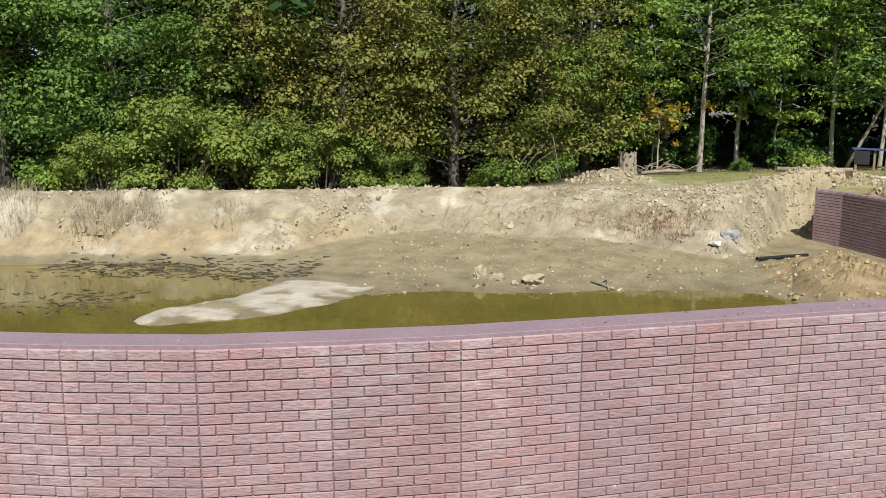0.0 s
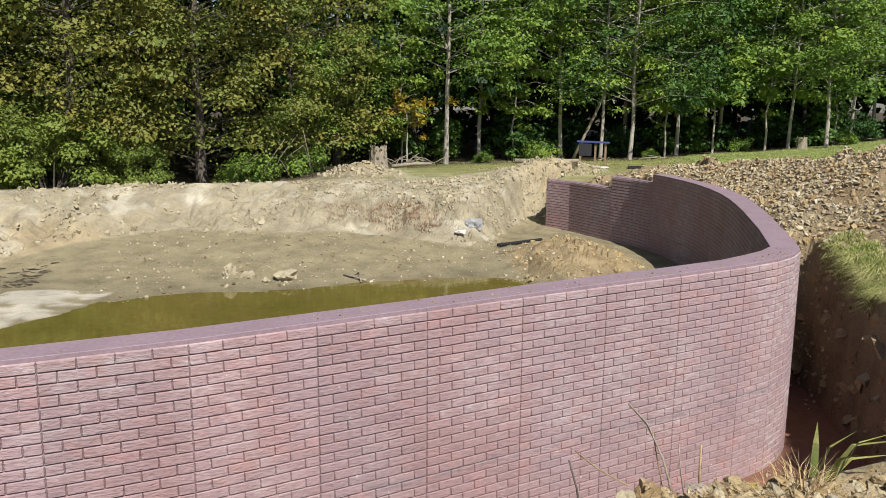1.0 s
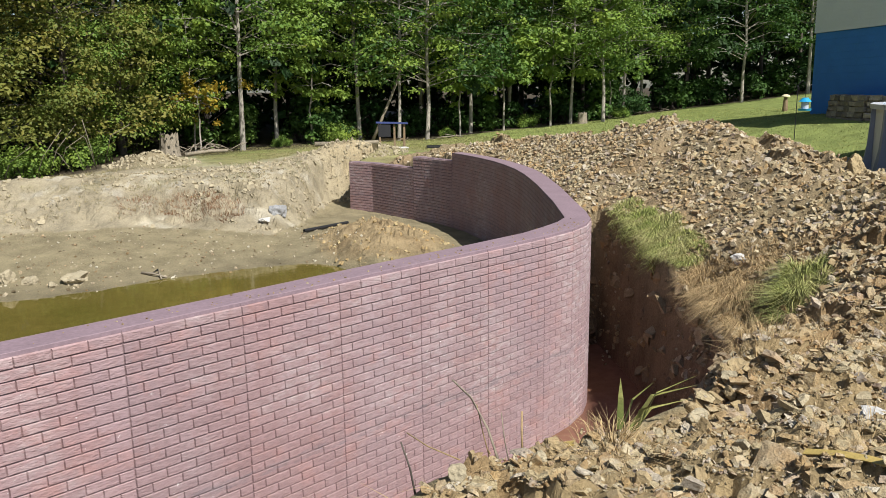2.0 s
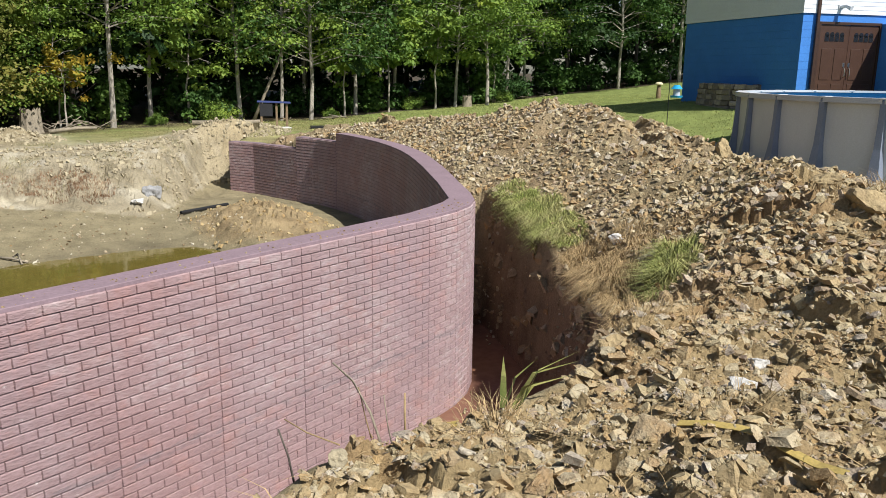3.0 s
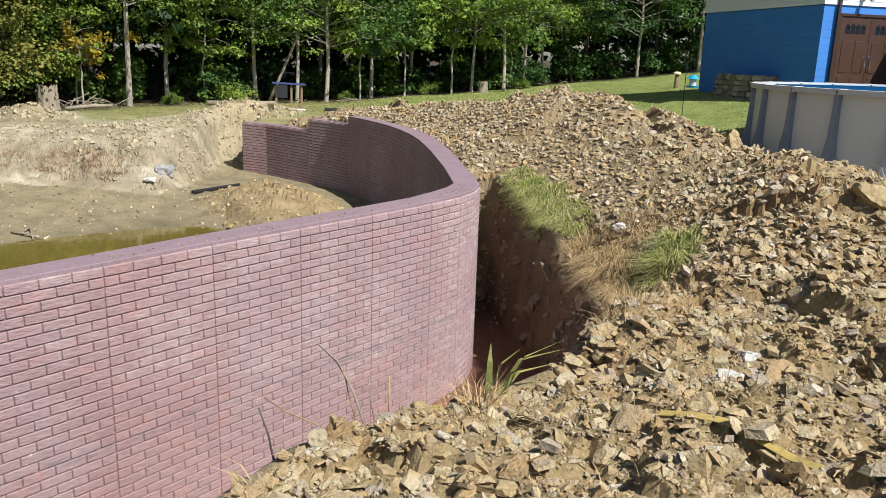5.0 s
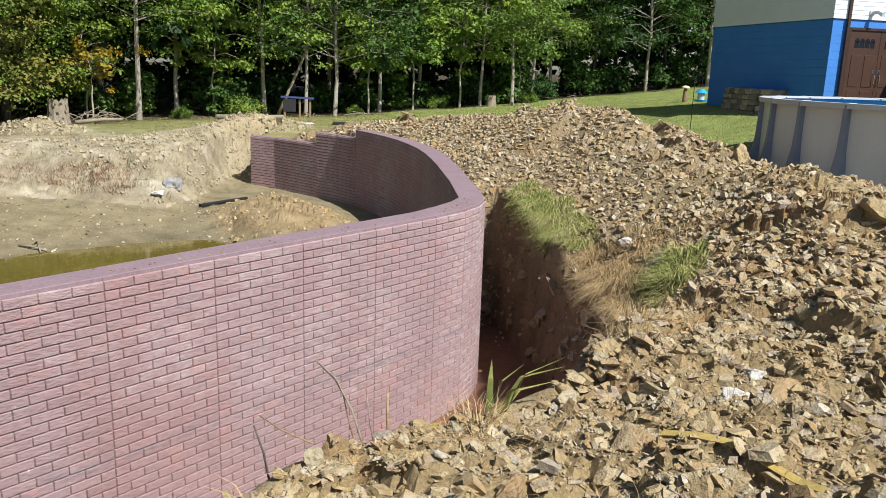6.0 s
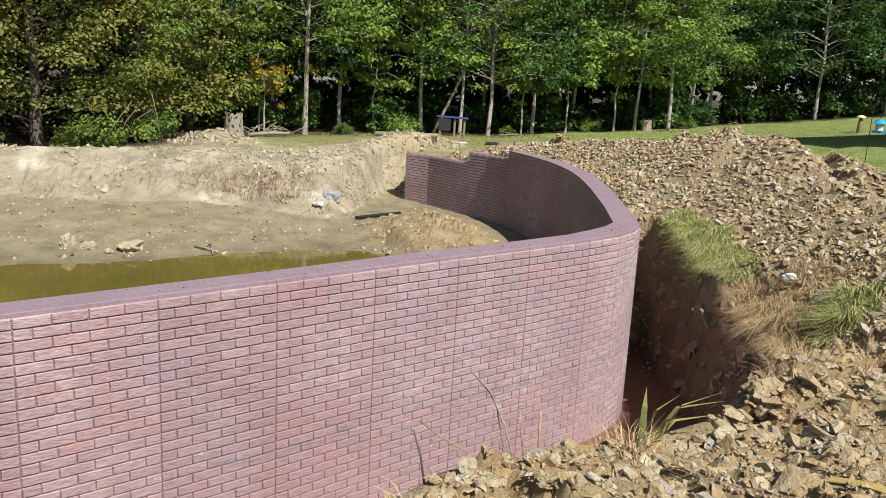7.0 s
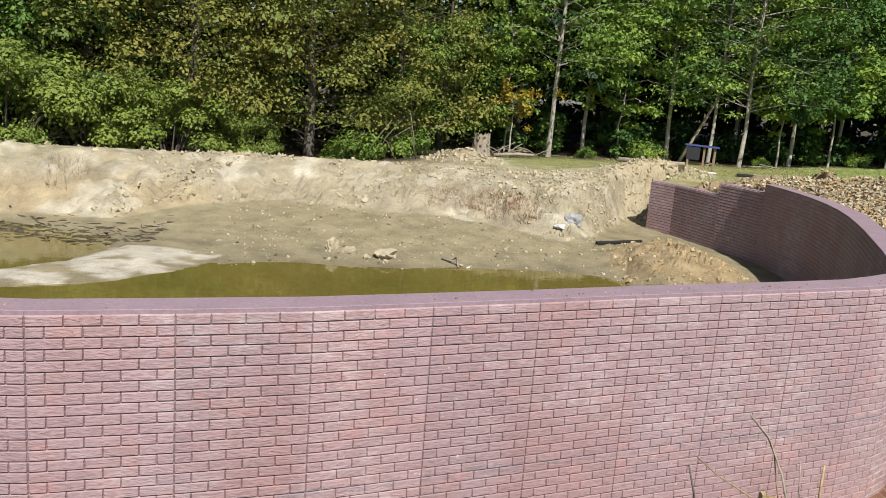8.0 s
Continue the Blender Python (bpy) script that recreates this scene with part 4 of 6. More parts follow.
def make_tree(name, label, seed, height, clear, spread, girth, mat, count, size=0.2, fork=False, lean=0.02, fill=1.0, skirt=0):
    """A broadleaf tree: tapered trunk, limbs, a crown of clumps from the clear height up."""
    rs = np.random.RandomState(seed)
    tree = tagged(new(name), label, "tree", group="woodland trees")
    bm = bmesh.new()
    pts, tips = [], []
    n = 9
    for i in range(n + 1):
        z = height * 0.86 * i / n
        pts.append(Vector((lean * z + rs.normal() * 0.02 * z ** 0.7, rs.normal() * 0.02 * z ** 0.7, z - (0.25 if i == 0 else 0))))
    tube(bm, pts, [girth * (1.25 if i == 0 else 1 - 0.085 * i) for i in range(n + 1)], 10)
    if fork:
        q = pts[3]
        tube(bm, [q, q + Vector((-0.25, 0, 0.6)), q + Vector((-0.4, 0.1, 1.6)), q + Vector((-0.5, 0, 3.2))], [girth * 0.55, girth * 0.5, girth * 0.4, girth * 0.2], 8)
    part("trunk", bm, BARK, tree)
    bm = bmesh.new()
    clumps = []
    m = int(15 + height)
    for i in range(m):
        f = (i + rs.rand()) / m
        z = clear + (height - clear) * f
        k = min(int(z / (height * 0.86) * n), n - 1)
        q = pts[k].lerp(pts[k + 1], 0.5)
        az = i * 2.4 + rs.rand()
        reach = spread * (math.sin(math.pi * min(1, 0.18 + 0.8 * f)) ** 0.7) * (0.55 + 0.5 * rs.rand())
        e = Vector((q.x + math.cos(az) * reach, q.y + math.sin(az) * reach, z + 0.1 * reach))
        mid = q.lerp(e, 0.5) + Vector((0, 0, 0.12 * reach))
        tube(bm, [q, mid, e], [0.22 * girth, 0.014, 0.006], 5)
        for t, w in ((1.0, 1.0), (0.6, 0.8)) if not (skirt > 60 and z < 6.5) else ((0.75, 1.0),):
            c = q.lerp(e, t) + Vector(rs.normal(size=3)) * 0.3
            g = w * spread * fill * (0.2 + 0.13 * rs.rand())
            clumps.append((c, (g, g, g * 0.5)))
            if rs.rand() < 0.8:
                c2 = c + Vector(rs.normal(size=3)) * g * 0.8
                clumps.append((c2, (g * 0.6, g * 0.6, g * 0.35)))
    # boughs of the lower crown, on its outside
    for i in range(skirt):
        z = clear + 0.2 + 5.6 * (i + rs.rand()) / skirt
        az = i * 2.39996 + 0.5 * rs.normal()
        reach = spread * (0.55 + 0.35 * min(1, z / 2.5)) * (0.62 + 0.42 * rs.rand())
        q = pts[min(int(z / (height * 0.86) * n), n - 1)]
        e = Vector((q.x + math.cos(az) * reach, q.y + math.sin(az) * reach, z))
        tube(bm, [(q.x, q.y, max(0.3, z - 0.3)), Vector(q).lerp(e, 0.5).to_2d().to_3d() + Vector((0, 0, z + 0.1)), e], [0.03, 0.014, 0.006], 4)
        g = fill * (0.42 + 0.5 * rs.rand())
        clumps.append((e, (g * 1.2, g * 1.2, g * 0.66)))
        clumps.append((e + Vector((rs.normal() * 0.5, rs.normal() * 0.5, rs.normal() * 0.2)), (g * 0.55, g * 0.55, g * 0.35)))
    tagged(part("branchwork", bm, BARK, tree), kind="stuff")
    crown = new("crown", leaves("crown", clumps, count, size, mat, rs))
    crown.parent = tree
    tagged(crown, kind="stuff")
    return tree


def make_shrub(name, label, seed, width, height, mat, count, size=0.14):
    rs = np.random.RandomState(seed)
    shrub = tagged(new(name), label, "shrub", group="woodland shrubs")
    bm = bmesh.new()
    clumps = []
    for i in range(int(10 + width * 6)):
        az, rr = rs.rand() * math.tau, width * 0.5 * rs.rand() ** 0.6
        z = height * (0.07 + 0.83 * rs.rand() * (1 - 0.5 * rr / (width * 0.5)))
        c = Vector((math.cos(az) * rr, math.sin(az) * rr, z))
        tube(bm, [(c.x * 0.25, c.y * 0.25, -0.1), (c.x * 0.6, c.y * 0.6, z * 0.6), c], [0.025, 0.018, 0.008], 5)
        g = 0.32 + 0.25 * rs.rand()
        clumps.append((c, (g, g, g * 0.8)))
    tagged(part("branchwork", bm, DARK_BARK, shrub), kind="stuff")
    crown = new("foliage", leaves("foliage", clumps, count, size, mat, rs))
    crown.parent = shrub
    tagged(crown, kind="stuff")
    return shrub


def spot(x, y, turn=0.0, size=1.0, sink=0.0):
    return Matrix.Translation((x, y, ground_at(x, y) - sink)) @ Matrix.Rotation(turn, 4, "Z") @ Matrix.Scale(size, 4)


LOW_GOLD = make_tree("maple_tree", "maple turning yellow and brown, leaves down to the ground", 1, 12, 0.8, 3.6, 0.17, LEAF_GOLD, 25000, 0.11, fill=1.15, skirt=62)
LOW_GOLD.matrix_basis = spot(-8.2, 24.0)
LOW_GREEN = make_tree("maple_tree", "green leafy tree with low branches at the wood's edge", 2, 12, 0.7, 3.5, 0.16, LEAF_GREEN, 24000, 0.11, fill=1.15, skirt=62)
LOW_GREEN.matrix_basis = spot(-14.8, 21.4, 1.0)
TALL_A = make_tree("forest_tree", "tall pale-trunked tree forking above a bare trunk", 3, 14, 3.2, 3.4, 0.088, LEAF_GREEN, 11500, 0.115, fork=True, skirt=26)
TALL_A.matrix_basis = spot(3.75, 27.35)
TALL_B = make_tree("forest_tree", "tall slim forest tree, green crown over a bare pale trunk", 4, 14, 2.5, 3.3, 0.078, LEAF_GREEN, 11500, 0.115, lean=-0.03, skirt=30)
TALL_B.matrix_basis = spot(8.4, 28.5)
# this crown takes the shaded ramp to darken the wood behind the edge
TALL_C = make_tree("forest_tree", "tall slim forest tree, crown darkened for shade over a bare trunk", 5, 15, 2.0, 3.6, 0.075, LEAF_SHADE, 11500, 0.12, fill=1.1, skirt=34)
TALL_C.matrix_basis = spot(10.9, 27.8)
# crown colour is darkened to hold the shade inside the woods
DEEP = make_tree("forest_tree", "tree deep in the woods, leaves darkened for shade", 7, 15, 1.0, 4.2, 0.12, LEAF_DEEP_SHADE, 1700, 0.4, fill=1.3)
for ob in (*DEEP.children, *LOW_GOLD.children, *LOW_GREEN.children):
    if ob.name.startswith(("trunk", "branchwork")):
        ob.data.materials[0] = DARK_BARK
DEEP.matrix_basis = spot(2.0, 33.5)
SAPLING = make_tree("sapling", "young slim tree with sparse green leaves", 6, 6.5, 1.4, 1.7, 0.04, LEAF_GREEN, 3600, 0.16)
SAPLING.matrix_basis = spot(6.5, 28.6)
for src, x, y, turn, size in (
        (LOW_GOLD, -4.6, 25.2, 2.2, 1.0), (LOW_GOLD, -1.6, 26.8, 4.0, 0.9), (LOW_GOLD, -11.6, 24.6, 5.0, 1.05),
        (LOW_GREEN, -17.8, 20.2, 2.5, 1.0), (LOW_GREEN, -0.2, 27.8, 0.3, 0.75), (LOW_GREEN, -20.5, 21, 4.1, 1.1), (LOW_GREEN, -12.0, 27.5, 3.3, 1.1),
        (TALL_B, 5.3, 29.2, 1.5, 1.0), (TALL_B, 9.9, 28.3, 3.1, 0.85), (TALL_B, 19.7, 29.0, 4.4, 1.0), (TALL_B, 18.5, 29.8, 2.0, 0.9),
        (TALL_C, 13.5, 29.5, 1.1, 1.0), (TALL_B, 16.0, 31.0, 2.6, 1.0), (TALL_B, 22.5, 31.5, 0.5, 1.0), (TALL_B, 24.6, 33.0, 5.5, 1.0), (TALL_C, 28.3, 30.0, 3.9, 1.0),
        (TALL_A, 31.5, 29.0, 2.0, 1.0), (TALL_C, 35.0, 26.5, 2.9, 1.0), (TALL_C, 26.5, 34.0, 1.9, 1.0), (TALL_A, 12.2, 32.0, 2.5, 0.95),
        (SAPLING, 12.5, 28.3, 1.0, 1.0), (SAPLING, 15.0, 29.4, 2.0, 1.1), (SAPLING, 20.9, 30.3, 3.0, 1.0), (SAPLING, 2.2, 27.9, 4.0, 0.8), (SAPLING, 17.2, 29.3, 0.4, 1.2)):
    copy_thing(src, spot(x, y, turn, size))
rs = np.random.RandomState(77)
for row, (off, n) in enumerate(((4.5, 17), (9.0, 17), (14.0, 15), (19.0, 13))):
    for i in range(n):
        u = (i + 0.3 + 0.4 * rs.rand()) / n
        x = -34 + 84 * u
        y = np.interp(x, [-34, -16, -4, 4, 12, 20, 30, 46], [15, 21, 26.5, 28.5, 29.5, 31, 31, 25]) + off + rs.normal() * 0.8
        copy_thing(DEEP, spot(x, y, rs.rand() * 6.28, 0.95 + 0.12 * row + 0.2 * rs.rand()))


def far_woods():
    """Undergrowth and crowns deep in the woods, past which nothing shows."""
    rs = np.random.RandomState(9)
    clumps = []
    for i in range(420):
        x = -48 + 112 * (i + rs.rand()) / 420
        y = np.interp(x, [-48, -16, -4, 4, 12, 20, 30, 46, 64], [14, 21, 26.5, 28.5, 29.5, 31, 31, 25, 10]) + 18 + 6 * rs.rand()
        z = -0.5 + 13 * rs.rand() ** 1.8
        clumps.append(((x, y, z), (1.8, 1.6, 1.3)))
    # these leaves take the shade-darkened ramp too
    tagged(new("far_woods", leaves("far_woods", clumps, 26000, 0.6, LEAF_DEEP_SHADE, rs)), "dense foliage deep in the woods, darkened for shade", "woods", kind="stuff")


far_woods()

BUSH = make_shrub("bush", "bright green dense bush on the bank's far side", 21, 3.4, 2.9, LEAF_BUSH, 13000, 0.085)
BUSH.matrix_basis = spot(-10.3, 21.3, 0, 1.15)
for x, y, t, s in ((-12.3, 20.5, 1.0, 1.2), (-8.3, 22.3, 2.0, 0.95), (-6.2, 23.0, 3.1, 0.6), (-13.8, 19.2, 4.0, 0.7)):
    copy_thing(BUSH, spot(x, y, t, s))
BRUSH = make_shrub("bush", "leafy undergrowth at the foot of the trees", 22, 1.9, 1.3, LEAF_GREEN, 3000, 0.1)
BRUSH.matrix_basis = spot(7.4, 28.3, 0, 0.7)
for x, y, t, s in ((5.2, 27.9, 1.0, 0.5), (-3.0, 24.6, 2.0, 1.3), (-1.2, 25.4, 3.0, 1.2), (12.0, 28.4, 4.0, 0.45), (21.3, 30.0, 5.0, 0.6), (16.5, 30.0, 2.2, 0.7), (-15.5, 19.0, 0.5, 1.3)):
    copy_thing(BRUSH, spot(x, y, t, s))
# undergrowth behind the edge: shade is painted into its leaf colour
SHADE = make_shrub("bush", "undergrowth with leaves darkened for the shade of the trees", 23, 2.8, 1.9, LEAF_SHADE, 2600, 0.14)
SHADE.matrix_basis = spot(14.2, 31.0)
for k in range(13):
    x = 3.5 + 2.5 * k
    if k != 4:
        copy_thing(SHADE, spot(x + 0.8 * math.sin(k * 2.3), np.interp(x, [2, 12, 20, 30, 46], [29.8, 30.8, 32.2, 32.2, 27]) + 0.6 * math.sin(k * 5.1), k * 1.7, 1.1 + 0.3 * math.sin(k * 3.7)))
ORANGE = make_tree("sapling", "small sapling with flat layers of yellow-orange autumn leaves", 31, 2.3, 1.5, 0.85, 0.035, LEAF_ORANGE, 1100, 0.11)
ORANGE.matrix_basis = spot(2.3, 27.0)


# ---- rubble ----
def shard(rs, flat, n=7):
    """An angular slab of shale: an uneven ring of corners, top and bottom."""
    a = np.sort(rs.rand(n) * 0.8 + np.arange(n)) / n * math.tau
    r = 0.45 + 0.65 * rs.rand(n)
    asp, shift = 0.5 + 0.5 * rs.rand(), rs.normal(size=2) * 0.14
    slope, shrink = rs.normal(size=2) * 0.35 * flat, 0.5 + 0.45 * rs.rand()
    px, py = np.cos(a) * r, np.sin(a) * r * asp
    top = np.stack([px * shrink + shift[0], py * shrink + shift[1], flat * (0.75 + 0.35 * rs.rand(n)) + px * slope[0] + py * slope[1]], 1)
    low = np.stack([px, py, -flat * (0.6 + 0.6 * rs.rand(n))], 1)
    v = np.concatenate([top, low])
    f = []
    for i in range(1, n - 1):
        f += [(0, i, i + 1), (n, n + i + 1, n + i)]
    for i in range(n):
        j = (i + 1) % n
        f += [(i, n + i, n + j), (i, n + j, j)]
    return v, np.array(f)


def scatter(name, xy, sizes, mat, rs, label, tilt=0.5, flat=(0.2, 0.5), sink=0.25, category="rubble", sides=7):
    kinds = [shard(rs, flat[0] + (flat[1] - flat[0]) * rs.rand(), sides) for _ in range(60)]
    z, _ = heights(xy[:, 0], xy[:, 1])
    vs, fs, c = [], [], 0
    for (x, y), h, s in zip(xy, z, sizes):
        v, f = kinds[rs.randint(60)]
        m = np.array(Euler((rs.normal() * tilt, rs.normal() * tilt, rs.rand() * 6.28)).to_matrix())
        vs.append((v * s) @ m.T + (x, y, h + s * sink))
        fs.append(f + c)
        c += len(v)
    ob = new(name, array_mesh(name, np.concatenate(vs), np.concatenate(fs), mat))
    return tagged(ob, label, category, kind="stuff")


def in_kind(kind, x0, x1, y0, y1, n, rs, least=0.5):
    xy = np.stack([x0 + (x1 - x0) * rs.rand(n), y0 + (y1 - y0) * rs.rand(n)], 1)
    _, k = heights(xy[:, 0], xy[:, 1])
    return xy[k[kind] > least]


rs = np.random.RandomState(5)
xy = in_kind("rubble", -3.0, 10.8, -3.5, 19.5, 13000, rs)
scatter("shale_rubble", xy, 0.015 + 0.08 * rs.rand(len(xy)) ** 3.0, SHALE, rs, "loose heap of broken tan and brown shale", tilt=0.5, flat=(0.05, 0.22), sink=0.05, sides=6)
xy = in_kind("rubble", 0.6, 6.4, -0.5, 5.2, 13000, rs)
scatter("shale_rubble", xy, 0.016 + 0.07 * rs.rand(len(xy)) ** 2.6, SHALE, rs, "broken plates of tan, rusty and grey shale", tilt=0.42, flat=(0.06, 0.28), sink=0.08, sides=6)
xy = in_kind("rubble", 0.6, 5.2, -0.3, 3.6, 26000, rs)
scatter("shale_rubble", xy, 0.006 + 0.02 * rs.rand(len(xy)) ** 2.5, SHALE, rs, "small chips of broken tan shale on the bank", tilt=0.6, flat=(0.2, 0.6), sides=4)
xy = in_kind("rubble", 5.2, 10.8, 1.5, 18.0, 25000, rs)
scatter("shale_rubble", xy, 0.025 + 0.065 * rs.rand(len(xy)) ** 1.9, SHALE, rs, "far heap of loose broken shale beside the lawn", tilt=0.6, flat=(0.08, 0.4), sink=0.1, sides=5)
xy = in_kind("rubble", 0.8, 5.0, 0.0, 3.2, 300, rs)
scatter("clay_clods", xy, 0.025 + 0.045 * rs.rand(len(xy)) ** 2, OCHRE, rs, "crumbly ochre clods of clay among the shale", tilt=0.8, flat=(0.3, 0.6), sink=0.1, category="clods", sides=8)
xy = in_kind("bank", -16, 6, 14, 21.5, 22000, rs)
xy = xy[grain(xy[:, 0], xy[:, 1], 1.2, 52) > -0.05]
scatter("clay_clods", xy, 0.01 + 0.085 * rs.rand(len(xy)) ** 5, CLAY, rs, "pale dry clods of clay on the bank", flat=(0.4, 0.8), category="clods", sides=4)
xy = np.concatenate([in_kind("heap", 3.5, 8.5, 20, 25, 4500, rs, 0.12), in_kind("heap", -1.5, 2.6, 21.5, 25.5, 2600, rs, 0.12)])
scatter("clay_clods", xy, 0.015 + 0.075 * rs.rand(len(xy)) ** 4, CLAY, rs, "heaps of dry tan clay clods beside the lawn", flat=(0.4, 0.8), category="clods", sides=5)
xy = np.stack([4.5 + 1.3 * rs.normal(size=1500), 21.0 + 1.0 * rs.normal(size=1500)], 1)
_, hk = heights(xy[:, 0], xy[:, 1])
xy = xy[(hk["bank"] > 0.5) & (xy[:, 1] < 23)]
scatter("clay_clods", xy, 0.012 + 0.06 * rs.rand(len(xy)) ** 3.5, CLAY, rs, "tan clay clods spilled down the bank beside the wall", flat=(0.3, 0.7), category="clods", sides=6)
xy = in_kind("mound", 3, 7, 11, 18, 1500, rs, 0.1)
scatter("clay_clods", xy, 0.01 + 0.05 * rs.rand(len(xy)) ** 4, shale_material("damp_clay", [(0, (0.4, 0.3, 0.16)), (0.6, (0.34, 0.25, 0.12)), (1, (0.45, 0.36, 0.2))]), rs, "brown damp clods against the inside of the wall", flat=(0.4, 0.8), category="clods")
xy = in_kind("wall_soil", 3.2, 8, 1.8, 9.8, 12000, rs, 0.2)
hz, _ = heights(xy[:, 0], xy[:, 1])
xy = xy[hz > TRENCH_LEVEL + 0.1]
scatter("soil_clods", xy, 0.015 + 0.12 * rs.rand(len(xy)) ** 4, TRENCH_SOIL, rs, "damp dark brown soil clods on the trench side", flat=(0.4, 0.8), tilt=0.8, category="clods")


# ---- grass, straw and stalks ----
def blades(name, roots, lean, height, width, mat, rs, curl=0.5, fall=0.0):
    """Bent blades, three triangles each. roots (n, 3), lean (n, 2) outward, height (n)."""
    n = len(roots)
    a = rs.rand(n) * 6.28
    side = np.stack([np.cos(a), np.sin(a), np.zeros(n)], 1) * (width * (0.6 + 0.8 * rs.rand(n)))[:, None]
    mid = roots + np.concatenate([lean * 0.45, 0.62 * height[:, None]], 1)
    tip = roots + np.concatenate([lean * (1 + curl), (height * (1 - 0.45 * curl * np.minimum(1, np.hypot(lean[:, 0], lean[:, 1]) / height)) - fall * height * rs.rand(n))[:, None]], 1)
    v = np.stack([roots - side, roots + side, mid - side * 0.7, mid + side * 0.7, tip], 1).reshape(-1, 3)
    k = np.arange(n)[:, None] * 5
    f = np.stack([k + (0, 1, 3), k + (0, 3, 2), k + (2, 3, 4)], 1).reshape(-1, 3)
    return new(name, array_mesh(name, v, f, mat))


def tuft(name, label, x, y, radius, n, height, mat, seed, lean=0.6, pull=(0, 0), width=0.004, lift=0.0, fall=0.0):
    rs = np.random.RandomState(seed)
    a, r = rs.rand(n) * 6.28, radius * rs.rand(n) ** 0.5
    xy = np.stack([x + np.cos(a) * r, y + np.sin(a) * r], 1)
    if fall > 1:
        de, _, se = to_line(xy[:, 0], xy[:, 1], EDGE)
        keep = (se < 0) | (de < 0.05)
        a, xy = a[keep], xy[keep]
        n = len(a)
    z, _ = heights(xy[:, 0], xy[:, 1])
    ln = np.stack([np.cos(a), np.sin(a)], 1) * (lean * height * rs.rand(n))[:, None] + np.array(pull) * height + rs.normal(size=(n, 2)) * height * 0.25
    ob = blades(name, np.concatenate([xy, z[:, None] + lift], 1), ln, height * (0.5 + 0.7 * rs.rand(n)), width, mat, rs, fall=fall)
    return tagged(ob, label, "grass")


GREEN_BLADE = material("green_blade", (0.27, 0.32, 0.08), 0.3, 3, 40, 0.7, 0.0, island=0.4, hue=(0.42, 0.38, 0.17))
for k, (x, y, r, n, h) in enumerate(((6.72, 8.3, 0.25, 900, 0.1), (6.58, 7.75, 0.26, 1500, 0.13), (6.5, 7.2, 0.28, 1900, 0.15), (6.36, 6.7, 0.26, 1700, 0.14), (6.3, 6.3, 0.22, 900, 0.11))):
    tuft("grass_clump", "green and yellowed grass hanging over the trench edge", x, y, r, n, h, GREEN_BLADE, 40 + k, 1.2, (-0.35, -0.2), width=0.0045, fall=1.1)
for k, (x, y, r, n, h) in enumerate(((6.12, 5.75, 0.24, 900, 0.14), (5.92, 5.25, 0.26, 1500, 0.17), (5.68, 4.8, 0.27, 1700, 0.19), (5.42, 4.3, 0.22, 900, 0.15), (4.95, 3.75, 0.18, 400, 0.13), (6.35, 5.3, 0.35, 600, 0.12))):
    tuft("straw_clump", "dry straw-coloured grass drooping over the trench edge", x, y, r, n, h, STRAW, 50 + k, 0.9, (-0.45, -0.2), fall=1.3)
for k, (x, y, r, n, h) in enumerate(((5.85, 4.1, 0.22, 1500, 0.18), (6.1, 4.3, 0.18, 700, 0.14), (5.6, 3.95, 0.16, 500, 0.14))):
    tuft("grass_clump", "yellow-green tuft of grass among broken shale", x, y, r, n, h, GREEN_BLADE, 60 + k, 1.5, width=0.0045, fall=0.6)
for k, (x, y, r, n, h) in enumerate(((3.9, 2.5, 0.25, 140, 0.16), (4.6, 2.6, 0.3, 120, 0.14), (6.4, 4.6, 0.3, 160, 0.15), (7.0, 3.3, 0.3, 120, 0.18), (7.7, 3.0, 0.3, 200, 0.22), (2.2, 1.75, 0.25, 110, 0.14), (3.3, 1.2, 0.3, 60, 0.16))):
    tuft("straw_clump", "thin dry straw lying among broken shale", x, y, r, n, h, STRAW, 70 + k, 1.6, width=0.0025)
tuft("long_leaved_plant", "long green blade leaves at the trench edge", 2.45, 2.0, 0.06, 6, 0.36, BLADE, 81, 0.5, (0.35, 0.0), 0.016)
tuft("straw_clump", "dry straw at the foot of the green leaves", 2.25, 1.85, 0.12, 60, 0.12, STRAW, 82, 1.3)
tuft("straw_clump", "pale dry grass at the very edge of the spoil", 0.95, 1.45, 0.1, 16, 0.13, STRAW, 83, 1.0, (-0.4, 0.2))
RUST = material("rust_weed", (0.26, 0.14, 0.075), 0.3, 3, 40, 0.9, 0.0, island=0.4)
REED = material("dry_reed", (0.36, 0.3, 0.2), 0.3, 3, 40, 0.9, 0.0, island=0.35)
for k, (x, y, r, n, h) in enumerate(((0.1, 18.9, 0.6, 600, 0.07), (1.3, 18.7, 0.7, 1300, 0.08), (2.0, 18.3, 0.5, 900, 0.09))):
    tuft("weed_patch", "rust-brown dead weeds on the clay bank", x, y, r, n, h, RUST, 90 + k, 1.0)
for k, (x, y, r, n, h) in enumerate(((-12.3, 16.6, 0.7, 600, 0.5), (-11.3, 17.0, 0.5, 350, 0.4), (-14.6, 16.3, 0.7, 400, 0.4), (-9.2, 17.6, 0.6, 260, 0.3))):
    tuft("dry_weeds", "grey-brown dry weeds standing on the bank", x, y, r, n, h, REED, 95 + k, 0.4)
rs = np.random.RandomState(15)
xy = np.stack([9.0 + 16 * rs.rand(46000), 7 + 24 * rs.rand(46000)], 1)
hz, hk = heights(xy[:, 0], xy[:, 1])
